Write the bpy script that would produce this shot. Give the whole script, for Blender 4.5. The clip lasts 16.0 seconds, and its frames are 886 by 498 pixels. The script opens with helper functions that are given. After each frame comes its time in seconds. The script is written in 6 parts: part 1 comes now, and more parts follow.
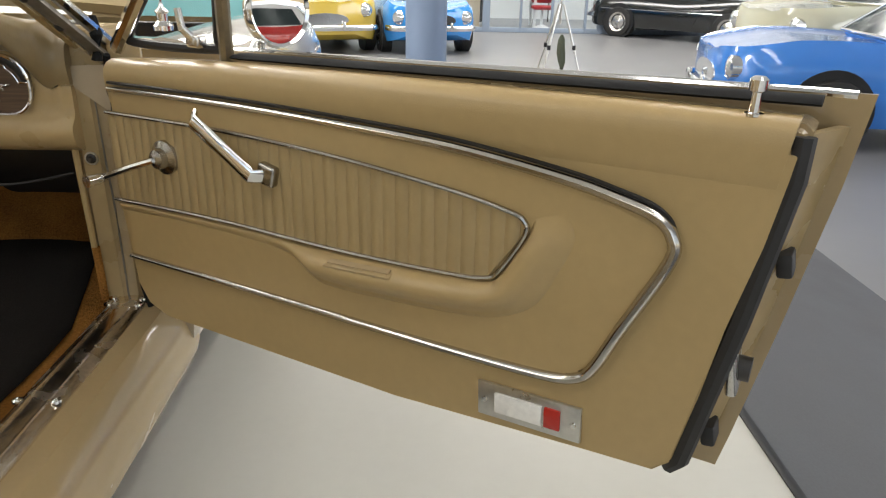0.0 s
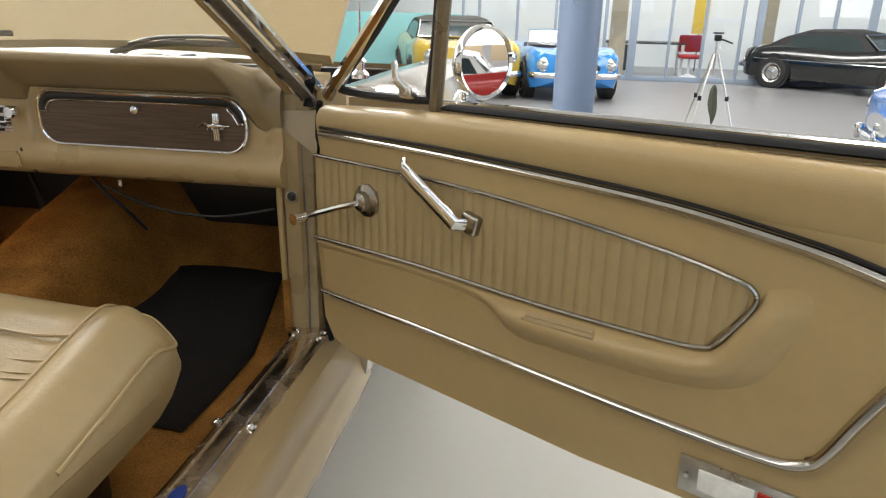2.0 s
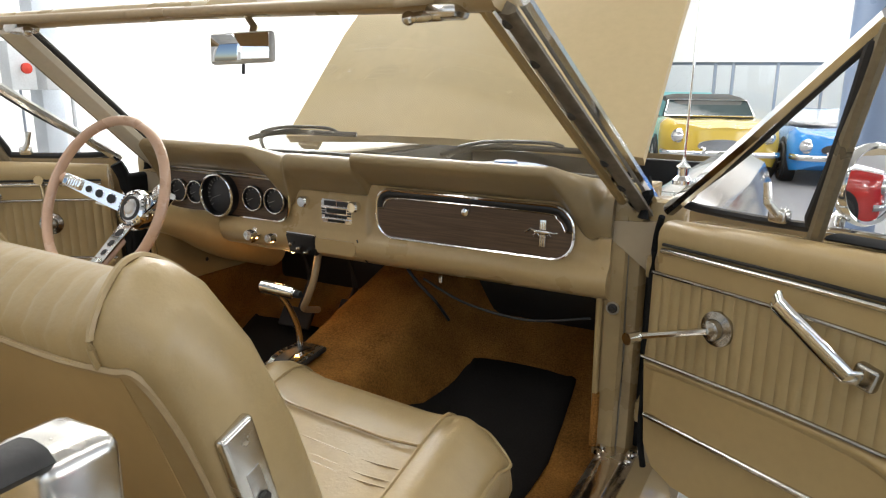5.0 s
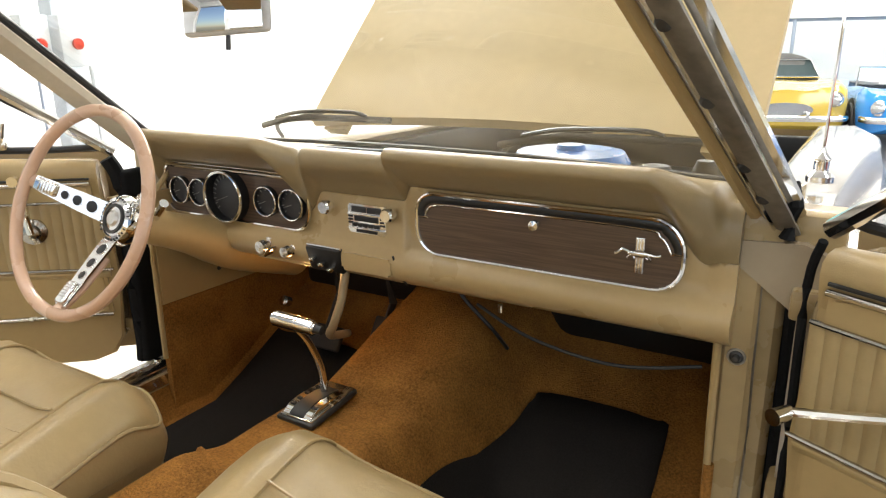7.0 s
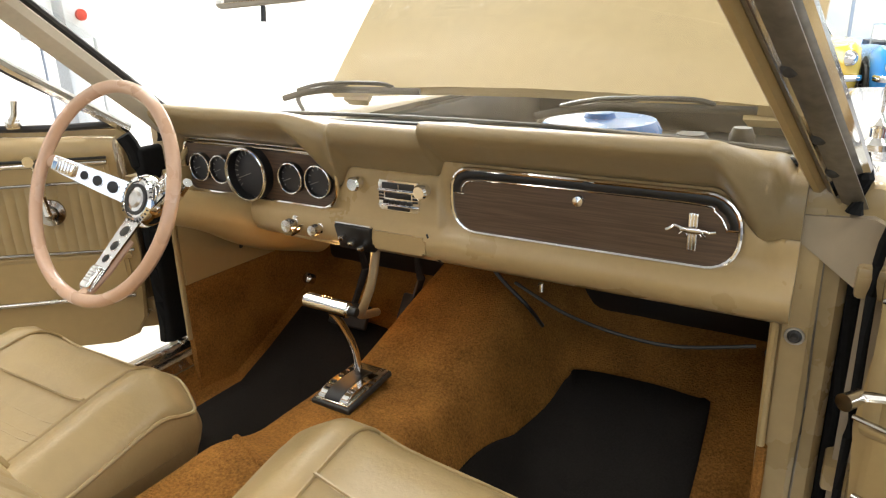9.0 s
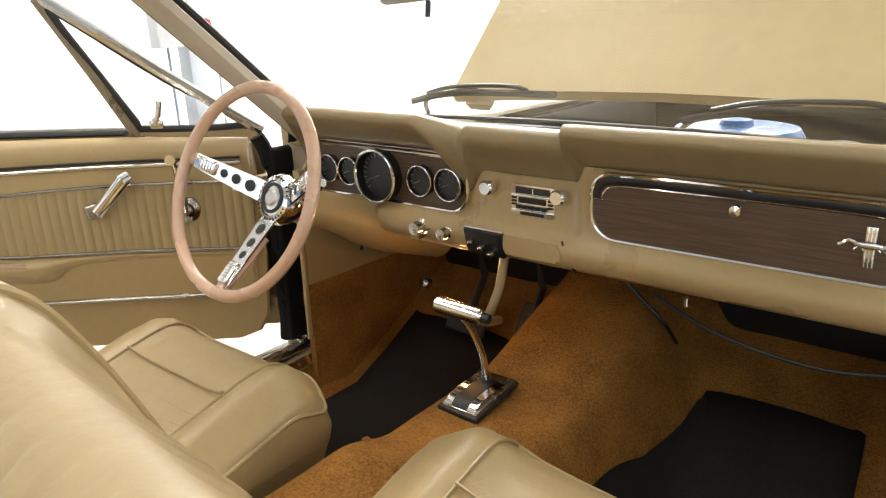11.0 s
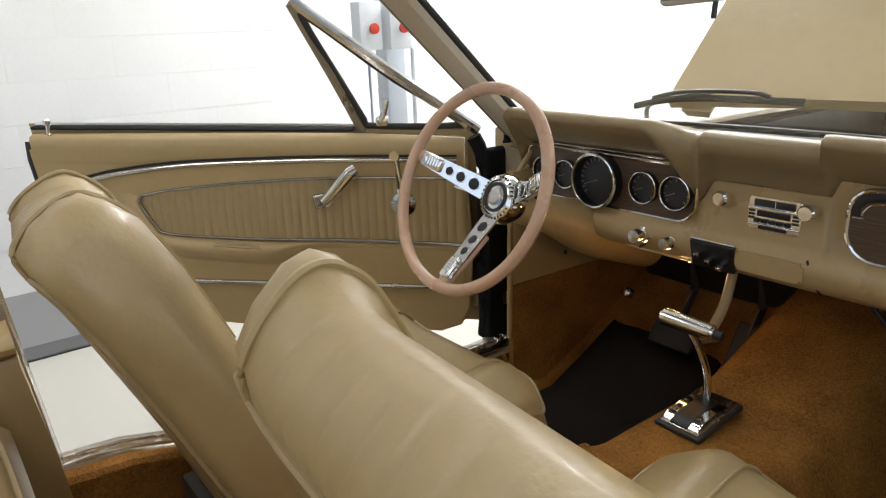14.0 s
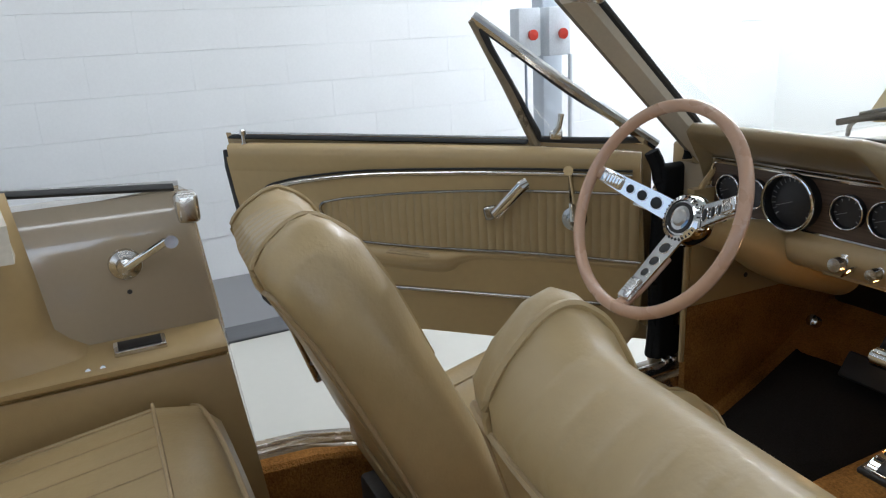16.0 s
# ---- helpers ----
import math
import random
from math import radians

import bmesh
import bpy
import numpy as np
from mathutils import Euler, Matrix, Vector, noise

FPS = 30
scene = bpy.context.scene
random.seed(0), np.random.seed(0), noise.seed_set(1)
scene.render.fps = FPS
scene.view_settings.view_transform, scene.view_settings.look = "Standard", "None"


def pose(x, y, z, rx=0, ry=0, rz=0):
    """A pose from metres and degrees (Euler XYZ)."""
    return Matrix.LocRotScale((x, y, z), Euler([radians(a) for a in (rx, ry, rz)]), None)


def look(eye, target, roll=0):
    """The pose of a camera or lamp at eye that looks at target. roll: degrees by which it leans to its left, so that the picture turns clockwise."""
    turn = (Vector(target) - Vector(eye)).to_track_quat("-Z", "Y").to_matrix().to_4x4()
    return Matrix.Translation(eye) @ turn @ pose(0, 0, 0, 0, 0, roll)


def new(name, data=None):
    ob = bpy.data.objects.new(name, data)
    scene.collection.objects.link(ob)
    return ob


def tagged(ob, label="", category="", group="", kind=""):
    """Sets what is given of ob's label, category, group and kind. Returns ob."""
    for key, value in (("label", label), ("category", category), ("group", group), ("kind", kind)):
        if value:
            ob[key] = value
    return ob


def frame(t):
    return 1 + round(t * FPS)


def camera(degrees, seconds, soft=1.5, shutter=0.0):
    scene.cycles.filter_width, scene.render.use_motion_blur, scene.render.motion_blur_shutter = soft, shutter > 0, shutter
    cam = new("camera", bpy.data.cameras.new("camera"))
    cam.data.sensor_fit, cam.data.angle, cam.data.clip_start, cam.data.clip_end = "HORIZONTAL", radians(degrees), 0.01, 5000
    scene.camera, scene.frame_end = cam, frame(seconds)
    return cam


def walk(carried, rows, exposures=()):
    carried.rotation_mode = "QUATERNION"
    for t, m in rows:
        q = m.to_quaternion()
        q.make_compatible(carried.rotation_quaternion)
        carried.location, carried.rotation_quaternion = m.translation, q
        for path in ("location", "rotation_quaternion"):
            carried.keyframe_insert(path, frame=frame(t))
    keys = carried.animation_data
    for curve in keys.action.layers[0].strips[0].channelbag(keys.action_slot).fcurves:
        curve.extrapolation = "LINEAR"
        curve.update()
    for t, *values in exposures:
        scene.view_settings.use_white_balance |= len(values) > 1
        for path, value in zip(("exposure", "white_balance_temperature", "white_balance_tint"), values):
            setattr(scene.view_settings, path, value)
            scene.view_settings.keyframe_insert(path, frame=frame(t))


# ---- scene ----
cam = camera(64.7, 16.0, soft=1.2)
PATH = [
    (0, (1.286, -1.322, 1.033), (1.333, 0.526, 0.269), 1.2),
    (0.5, (1.259, -1.319, 1.034), (1.23, 0.533, 0.28), 1.5),
    (1, (1.229, -1.318, 1.034), (1.121, 0.54, 0.302), 1.8),
    (1.5, (1.202, -1.317, 1.038), (1.015, 0.543, 0.328), 1.9),
    (2, (1.17, -1.316, 1.044), (0.863, 0.547, 0.385), 1.3),
    (2.5, (1.148, -1.317, 1.054), (0.728, 0.535, 0.428), 0.9),
    (3, (1.113, -1.33, 1.061), (0.595, 0.512, 0.477), 1.1),
    (3.5, (1.084, -1.333, 1.073), (0.46, 0.486, 0.523), 0.6),
    (4, (1.05, -1.342, 1.079), (0.33, 0.453, 0.568), 0.3),
    (4.5, (1.008, -1.339, 1.086), (0.194, 0.417, 0.581), 0.3),
    (5, (0.95, -1.307, 1.103), (0.04, 0.409, 0.627), 0.6),
    (5.2, (0.937, -1.278, 1.106), (-0.037, 0.408, 0.649), 0.5),
    (7.3, (0.722, -0.996, 1.112), (-0.274, 0.631, 0.511), -1.1),
    (7.5, (0.708, -1.0, 1.119), (-0.266, 0.629, 0.489), -0.8),
    (8, (0.704, -0.982, 1.119), (-0.251, 0.646, 0.457), -1.6),
    (10.5, (0.615, -1.011, 1.105), (-0.534, 0.503, 0.482), -2.1),
    (11, (0.598, -1.012, 1.101), (-0.608, 0.457, 0.48), -2.2),
    (11.5, (0.581, -1.027, 1.094), (-0.688, 0.392, 0.481), -2.4),
    (12, (0.569, -1.028, 1.094), (-0.756, 0.34, 0.482), -2.7),
    (12.5, (0.555, -1.041, 1.096), (-0.823, 0.274, 0.487), -2.9),
    (13, (0.542, -1.057, 1.1), (-0.886, 0.206, 0.498), -2.6),
    (13.5, (0.53, -1.077, 1.101), (-0.944, 0.136, 0.503), -2.4),
    (14, (0.517, -1.095, 1.103), (-1.002, 0.062, 0.508), -2.2),
    (14.5, (0.507, -1.114, 1.104), (-1.062, -0.026, 0.507), -2.4),
    (15, (0.494, -1.126, 1.113), (-1.129, -0.116, 0.523), -2.7),
    (15.5, (0.483, -1.141, 1.124), (-1.195, -0.219, 0.545), -3.2),
    (16, (0.473, -1.155, 1.133), (-1.254, -0.325, 0.56), -3.2),
]
walk(cam, [(t, look(eye, target, roll)) for t, eye, target, roll in PATH], [(0, -0.26, 6500, 10), (2, -0.25, 6450, 10), (3.5, -0.12, 6400, 10), (5, -0.25, 6250, 10), (7.5, 0.30, 6500, 10), (11, 0.18, 6500, 10), (12.5, -0.1, 6350, 10), (14.5, -0.65, 6050, 10), (16, -0.86, 5600, 9)])
WIN_REAR, WIN_SIDE, CEIL = 55.0, 520.0, 100.0

# ---- world and lights ----
world = bpy.data.worlds.new("daylight")
scene.world = world
world.use_nodes = True
wn = world.node_tree.nodes
sky = wn.new("ShaderNodeTexSky")
sky.sky_type, sky.sun_disc = "NISHITA", False
sky.sun_elevation, sky.sun_rotation = radians(40), radians(120)
world.node_tree.links.new(sky.outputs[0], wn["Background"].inputs[0])
wn["Background"].inputs[1].default_value = 0.12


def area_lamp(name, m, sx, sy, watts, col):
    data = bpy.data.lights.new(name, "AREA")
    data.shape, data.size, data.size_y, data.energy, data.color = "RECTANGLE", sx, sy, watts, col
    ob = new(name, data)
    ob.matrix_world = m
    return ob


# daylight through the glazed side behind and beside the car
area_lamp("window_light_rear", look((1.5, -5.6, 2.2), (0.5, 0, 0.6)), 7.0, 2.6, WIN_REAR, (0.93, 0.96, 1.0))
area_lamp("window_light_side", look((11.4, 3.0, 2.3), (0, 3, 0.6)), 12.0, 2.8, WIN_SIDE, (0.93, 0.96, 1.0))
# ceiling light bands over the showroom
for i, (x, y, sx, sy) in enumerate([(-1.9, -1.0, 0.5, 7.0), (2.6, 0.5, 0.5, 7.0), (0.6, -2.6, 3.0, 0.5), (-2.6, 3.6, 3.0, 0.6), (0.5, 8.5, 10.0, 0.8), (3.0, 12.0, 12.0, 0.8), (3.0, 16.5, 14.0, 1.0)]):
    area_lamp("ceiling_light_band", look((x, y, 3.9), (x, y + 0.001, 0)), sx, sy, CEIL * (1.0 if i < 2 else 0.2 if i == 2 else 5.2), (1.0, 0.97, 0.92))

# ---- materials ----


def material(name, col, rough=0.5, metal=0.0, var=0.12, scale=8.0, fine=120.0, bump=0.0, bscale=200.0, spec=0.5, coat=0.0, sheen=0.0, rvar=0.08):
    m = bpy.data.materials.new(name)
    m.use_nodes = True
    nt = m.node_tree
    n, l = nt.nodes, nt.links
    b = n["Principled BSDF"]
    tc = n.new("ShaderNodeTexCoord")
    big, small = n.new("ShaderNodeTexNoise"), n.new("ShaderNodeTexNoise")
    big.inputs["Scale"].default_value, big.inputs["Detail"].default_value = scale, 5
    small.inputs["Scale"].default_value, small.inputs["Detail"].default_value = fine, 4
    for t in (big, small):
        l.new(tc.outputs["Object"], t.inputs["Vector"])
    mix = n.new("ShaderNodeMath")
    mix.operation = "ADD"
    l.new(big.outputs[0], mix.inputs[0])
    l.new(small.outputs[0], mix.inputs[1])
    ramp = n.new("ShaderNodeMapRange")
    ramp.inputs["From Min"].default_value, ramp.inputs["From Max"].default_value = 0.6, 1.4
    ramp.inputs["To Min"].default_value, ramp.inputs["To Max"].default_value = 1 - var, 1 + var
    l.new(mix.outputs[0], ramp.inputs[0])
    mul = n.new("ShaderNodeVectorMath")
    mul.operation = "SCALE"
    mul.inputs[0].default_value = col
    l.new(ramp.outputs[0], mul.inputs["Scale"])
    l.new(mul.outputs[0], b.inputs["Base Color"])
    rr = n.new("ShaderNodeMapRange")
    rr.inputs["From Min"].default_value, rr.inputs["From Max"].default_value = 0.3, 0.7
    rr.inputs["To Min"].default_value, rr.inputs["To Max"].default_value = max(0.02, rough - rvar), min(1, rough + rvar)
    l.new(big.outputs[0], rr.inputs[0])
    l.new(rr.outputs[0], b.inputs["Roughness"])
    b.inputs["Metallic"].default_value = metal
    b.inputs["Specular IOR Level"].default_value = spec
    b.inputs["Coat Weight"].default_value = coat
    b.inputs["Coat Roughness"].default_value = 0.08
    b.inputs["Sheen Weight"].default_value = sheen
    if bump:
        bt, bp = n.new("ShaderNodeTexNoise"), n.new("ShaderNodeBump")
        bt.inputs["Scale"].default_value, bt.inputs["Detail"].default_value = bscale, 6
        bp.inputs["Strength"].default_value, bp.inputs["Distance"].default_value = min(1.0, bump), 0.002 if bump < 0.9 else 0.005
        l.new(tc.outputs["Object"], bt.inputs["Vector"])
        l.new(bt.outputs[0], bp.inputs["Height"])
        l.new(bp.outputs[0], b.inputs["Normal"])
    return m


def glass_material(name, col=(1, 1, 1), rough=0.0, clear=0.9):
    m = bpy.data.materials.new(name)
    m.use_nodes = True
    n, l = m.node_tree.nodes, m.node_tree.links
    n.remove(n["Principled BSDF"])
    tr, gl, mx, fr, mr = n.new("ShaderNodeBsdfTransparent"), n.new("ShaderNodeBsdfGlossy"), n.new("ShaderNodeMixShader"), n.new("ShaderNodeLayerWeight"), n.new("ShaderNodeMapRange")
    tr.inputs[0].default_value = (*col, 1)
    gl.inputs["Roughness"].default_value = rough
    fr.inputs[0].default_value = 0.5
    mr.inputs["From Min"].default_value, mr.inputs["To Min"].default_value, mr.inputs["To Max"].default_value = 0.55, 0.05, 0.6
    l.new(fr.outputs["Facing"], mr.inputs[0])
    l.new(mr.outputs[0], mx.inputs[0])
    l.new(tr.outputs[0], mx.inputs[1])
    l.new(gl.outputs[0], mx.inputs[2])
    l.new(mx.outputs[0], n["Material Output"].inputs[0])
    return m


def glow_material(name, col, strength):
    m = bpy.data.materials.new(name)
    m.use_nodes = True
    b = m.node_tree.nodes["Principled BSDF"]
    b.inputs["Base Color"].default_value = (*col, 1)
    b.inputs["Emission Color"].default_value = (*col, 1)
    b.inputs["Emission Strength"].default_value = strength
    return m


def wood_material(name, col, dark):
    m = material(name, col, rough=0.42, coat=0.15)
    n, l = m.node_tree.nodes, m.node_tree.links
    tc, mp, nz, rp = n.new("ShaderNodeTexCoord"), n.new("ShaderNodeMapping"), n.new("ShaderNodeTexNoise"), n.new("ShaderNodeValToRGB")
    mp.inputs["Scale"].default_value = (3, 3, 90)
    nz.inputs["Scale"].default_value, nz.inputs["Detail"].default_value, nz.inputs["Distortion"].default_value = 3.0, 8, 0.6
    l.new(tc.outputs["Object"], mp.inputs[0])
    l.new(mp.outputs[0], nz.inputs["Vector"])
    l.new(nz.outputs[0], rp.inputs[0])
    rp.color_ramp.elements[0].color, rp.color_ramp.elements[1].color = (*dark, 1), (*col, 1)
    rp.color_ramp.elements[0].position, rp.color_ramp.elements[1].position = 0.35, 0.7
    l.new(rp.outputs[0], n["Principled BSDF"].inputs["Base Color"])
    return m


TAN = (0.405, 0.288, 0.128)
vinyl = material("tan_vinyl", TAN, 0.38, var=0.05, scale=5, fine=60, bump=0.12, bscale=420)
dash_paint = material("tan_dash_enamel", (0.445, 0.320, 0.150), 0.30, var=0.04, scale=5, fine=80, bump=0.06, bscale=500)
# matte pad tan, lowered further so its colour holds the brow's underside shade
vinyl_pad = material("shaded_tan_padded_vinyl", (0.27, 0.197, 0.096), 0.42, var=0.06, scale=6, fine=90, bump=0.25, bscale=500, coat=0.2)
leather = material("tan_seat_vinyl", (0.362, 0.264, 0.124), 0.40, var=0.06, scale=7, fine=50, bump=0.25, bscale=160, coat=0.12)
piping_mat = material("tan_piping", (0.36, 0.265, 0.14), 0.45, var=0.08)
seam_mat = material("darker_tan_seam", (0.36, 0.265, 0.14), 0.5)
paint = material("tan_body_paint", (0.36, 0.262, 0.135), 0.22, var=0.03, coat=0.6)
# body tan greyed and lightened, with the hall's cool reflection in its colour
paint_gloss = material("greyed_glossy_tan_paint", (0.38, 0.31, 0.215), 0.13, var=0.03, coat=1.0)
paint_dull = material("tan_painted_steel", (0.37, 0.272, 0.135), 0.28, var=0.10, scale=9, fine=40)
chrome = material("chrome", (0.80, 0.80, 0.79), 0.09, 1.0, var=0.05, rvar=0.05)
chrome_worn = material("worn_chrome", (0.66, 0.64, 0.60), 0.24, 1.0, var=0.15, scale=20)
scuff_mat = material("worn_bright_sill_metal", (0.86, 0.79, 0.70), 0.24, 1.0, var=0.2, scale=14, rvar=0.1, bump=0.8, bscale=22)
pale_grey = material("pale_grey_plastic", (0.55, 0.55, 0.54), 0.35)
aluminium = material("brushed_aluminium", (0.62, 0.61, 0.58), 0.34, 1.0, var=0.1, scale=30)
rubber = material("black_rubber", (0.018, 0.017, 0.016), 0.6, var=0.2, bump=0.1)
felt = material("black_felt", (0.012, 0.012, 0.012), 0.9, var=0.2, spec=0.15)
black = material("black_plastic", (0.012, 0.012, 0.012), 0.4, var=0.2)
dark_metal = material("dark_metal", (0.06, 0.058, 0.055), 0.45, 0.6, var=0.3)
carpet = material("rust_brown_carpet", (0.31, 0.142, 0.034), 0.95, var=0.6, scale=9, fine=220, bump=0.95, bscale=300, spec=0.08)
mat_black = material("black_carpet_mat", (0.020, 0.018, 0.016), 0.95, var=0.3, fine=260, bump=0.8, bscale=400, spec=0.1)
wood = wood_material("walnut_veneer", (0.135, 0.085, 0.052), (0.075, 0.046, 0.028))
wheel_rim = material("salmon_tan_plastic", (0.56, 0.36, 0.24), 0.28, var=0.04, coat=0.3)
gauge_face = material("dark_gauge_face", (0.03, 0.03, 0.032), 0.35, var=0.2)
white_paint = material("white_paint", (0.80, 0.80, 0.78), 0.5, var=0.03)
red_lens = material("red_plastic_lens", (0.42, 0.02, 0.012), 0.2, var=0.08, coat=0.4)
mirror_mat = material("mirror_silver", (0.9, 0.9, 0.9), 0.01, 1.0, var=0.0, rvar=0.0)
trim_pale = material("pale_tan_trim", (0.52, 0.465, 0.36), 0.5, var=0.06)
# body tan, satin, lightened to carry the light bounced under the bonnet
bonnet_mat = material("lightened_satin_body_tan", (0.50, 0.385, 0.205), 0.55, var=0.06, scale=3, fine=40)
moulding_mat = material("softened_bright_moulding", (0.58, 0.56, 0.52), 0.20, 1.0, var=0.08)
dark_chrome = material("tarnished_chrome", (0.40, 0.38, 0.34), 0.2, 1.0, var=0.15)
bronze = material("dark_pillar_metal", (0.24, 0.215, 0.175), 0.40, 0.6, var=0.35, scale=14, fine=60)
post_brown = material("brown_grey_metal", (0.27, 0.225, 0.15), 0.32, 0.55, var=0.15, scale=12)
clear_glass = glass_material("clear_glass")
wind_glass = glass_material("windscreen_glass", (0.95, 0.97, 0.95))
partition_glass = glass_material("partition_glass", (0.93, 0.97, 1.0))
platform_top = material("cream_platform_vinyl", (0.50, 0.487, 0.43), 0.36, var=0.025, scale=1.6, fine=30, rvar=0.015, bump=0.05, bscale=60)
platform_side = material("grey_ramp_carpet", (0.075, 0.075, 0.078), 0.75, var=0.12, scale=3, fine=150)
floor_mat = material("grey_showroom_floor", (0.19, 0.188, 0.19), 0.36, var=0.03, scale=0.8, fine=9, rvar=0.015)
wall_white = material("white_wall_paint", (0.82, 0.82, 0.80), 0.6, var=0.02, scale=1.5, fine=60, bump=0.1)
block_mat = material("white_painted_block", (0.82, 0.82, 0.80), 0.55, var=0.03, scale=2, fine=60, bump=0.35, bscale=90)
ceiling_mat = material("white_ceiling", (0.8, 0.8, 0.79), 0.8, var=0.02)
frame_grey = material("grey_blue_frame_paint", (0.24, 0.29, 0.36), 0.4, var=0.04)
column_mat = material("grey_blue_column_paint", (0.17, 0.225, 0.33), 0.35, var=0.03)
turquoise = material("turquoise_wall_paint", (0.30, 0.66, 0.68), 0.5, var=0.03)
bulb_glow = glow_material("warm_bulb", (1.0, 0.62, 0.25), 25.0)

# ---- mesh helpers ----


def part(name, bm, mat, parent=None, label="", smooth=True, mirror=False, angle=38):
    """Links a bmesh as one mesh object, under a thing or part."""
    if mirror:
        bmesh.ops.scale(bm, vec=(-1, 1, 1), verts=bm.verts)
    bmesh.ops.recalc_face_normals(bm, faces=bm.faces)
    me = bpy.data.meshes.new(name)
    if smooth:
        for f in bm.faces:
            f.smooth = True
        for e in bm.edges:
            if len(e.link_faces) == 2 and e.calc_face_angle(0) > radians(angle):
                e.smooth = False
    bm.to_mesh(me)
    bm.free()
    me.materials.append(mat)
    ob = new(name, me)
    if parent:
        ob.parent = parent
    return tagged(ob, label) if label else ob


def thing(name, m, label, category, group="", kind=""):
    ob = new(name)
    ob.matrix_world = m
    ob.empty_display_size = 0.1
    return tagged(ob, label, category, group, kind)


def box(x0, x1, y0, y1, z0, z1, bevel=0.0, seg=2, bm=None):
    bm = bm or bmesh.new()
    made = bmesh.ops.create_cube(bm, size=1.0, matrix=Matrix.LocRotScale(((x0 + x1) / 2, (y0 + y1) / 2, (z0 + z1) / 2), None, (abs(x1 - x0), abs(y1 - y0), abs(z1 - z0))))
    if bevel:
        vs = set(made["verts"])
        bmesh.ops.bevel(bm, geom=[e for e in bm.edges if e.verts[0] in vs and e.verts[1] in vs], offset=bevel, segments=seg, affect="EDGES", profile=0.5)
    return bm


def obox(m, sx, sy, sz, bevel=0.0, seg=2, bm=None):
    """A box of that size, centred at the pose m."""
    b2 = box(-sx / 2, sx / 2, -sy / 2, sy / 2, -sz / 2, sz / 2, bevel, seg)
    bmesh.ops.transform(b2, matrix=m, verts=b2.verts)
    return join(bm, b2) if bm else b2


def join(a, b):
    me = bpy.data.meshes.new("tmp")
    b.to_mesh(me)
    b.free()
    a.from_mesh(me)
    bpy.data.meshes.remove(me)
    return a


def smooth_line(pts, steps=6, closed=False):
    """Catmull-Rom through the points."""
    P = [Vector(p) for p in pts]
    n, out = len(P), []
    for i in range(n if closed else n - 1):
        if closed:
            a, b, c, d = P[i - 1], P[i], P[(i + 1) % n], P[(i + 2) % n]
        else:
            a, b, c, d = P[max(i - 1, 0)], P[i], P[i + 1], P[min(i + 2, n - 1)]
        for k in range(steps):
            t = k / steps
            out.append(0.5 * ((2 * b) + (c - a) * t + (2 * a - 5 * b + 4 * c - d) * t * t + (3 * b - a - 3 * c + d) * t ** 3))
    if not closed:
        out.append(P[-1])
    return out


def sweep(pts, w, h=None, seg=8, closed=False, up=(0, 0, 1), bm=None, taper=None):
    """A rounded bar of width w (across up) and height h (along up) along the points."""
    h = h or w
    bm = bm or bmesh.new()
    P = [Vector(p) for p in pts]
    n, rings, up = len(P), [], Vector(up)
    for i, p in enumerate(P):
        a = P[i - 1] if (closed or i) else p
        b = P[(i + 1) % n] if (closed or i < n - 1) else p
        t = (b - a).normalized()
        side = t.cross(up)
        side = side.normalized() if side.length > 1e-4 else t.orthogonal().normalized()
        v = side.cross(t).normalized()
        k = taper[i] if taper else 1.0
        rings.append([bm.verts.new(p + side * (math.cos(q) * w / 2 * k) + v * (math.sin(q) * h / 2 * k)) for q in (2 * math.pi * j / seg for j in range(seg))])
    for i in range(n if closed else n - 1):
        r, s = rings[i], rings[(i + 1) % n]
        for j in range(seg):
            bm.faces.new((r[j], r[(j + 1) % seg], s[(j + 1) % seg], s[j]))
    if not closed:
        bm.faces.new(rings[0])
        bm.faces.new(rings[-1])
    return bm


def loft(sections, closed=True, caps=True, bm=None):
    bm = bm or bmesh.new()
    rows = [[bm.verts.new(p) for p in s] for s in sections]
    m = len(rows[0])
    for a, b in zip(rows, rows[1:]):
        for j in range(m if closed else m - 1):
            bm.faces.new((a[j], a[(j + 1) % m], b[(j + 1) % m], b[j]))
    if caps and closed:
        bm.faces.new(rows[0])
        bm.faces.new(rows[-1])
    return bm


def prism(outline, axis, a, b, bevel=0.0, seg=2, bm=None):
    """A plate: the outline (pairs) pushed along the axis from a to b. Axis x: pairs are (y, z); y: (x, z); z: (x, y)."""
    b2 = bmesh.new()
    put = {"x": lambda p, v: (v, p[0], p[1]), "y": lambda p, v: (p[0], v, p[1]), "z": lambda p, v: (p[0], p[1], v)}[axis]
    lo, hi = [b2.verts.new(put(p, a)) for p in outline], [b2.verts.new(put(p, b)) for p in outline]
    n = len(outline)
    b2.faces.new(lo)
    b2.faces.new(hi)
    for j in range(n):
        b2.faces.new((lo[j], lo[(j + 1) % n], hi[(j + 1) % n], hi[j]))
    if bevel:
        rim = set(lo) | set(hi)
        bmesh.ops.bevel(b2, geom=[e for e in b2.edges if (e.verts[0] in lo) == (e.verts[1] in lo)], offset=bevel, segments=seg, affect="EDGES")
    return join(bm, b2) if bm else b2


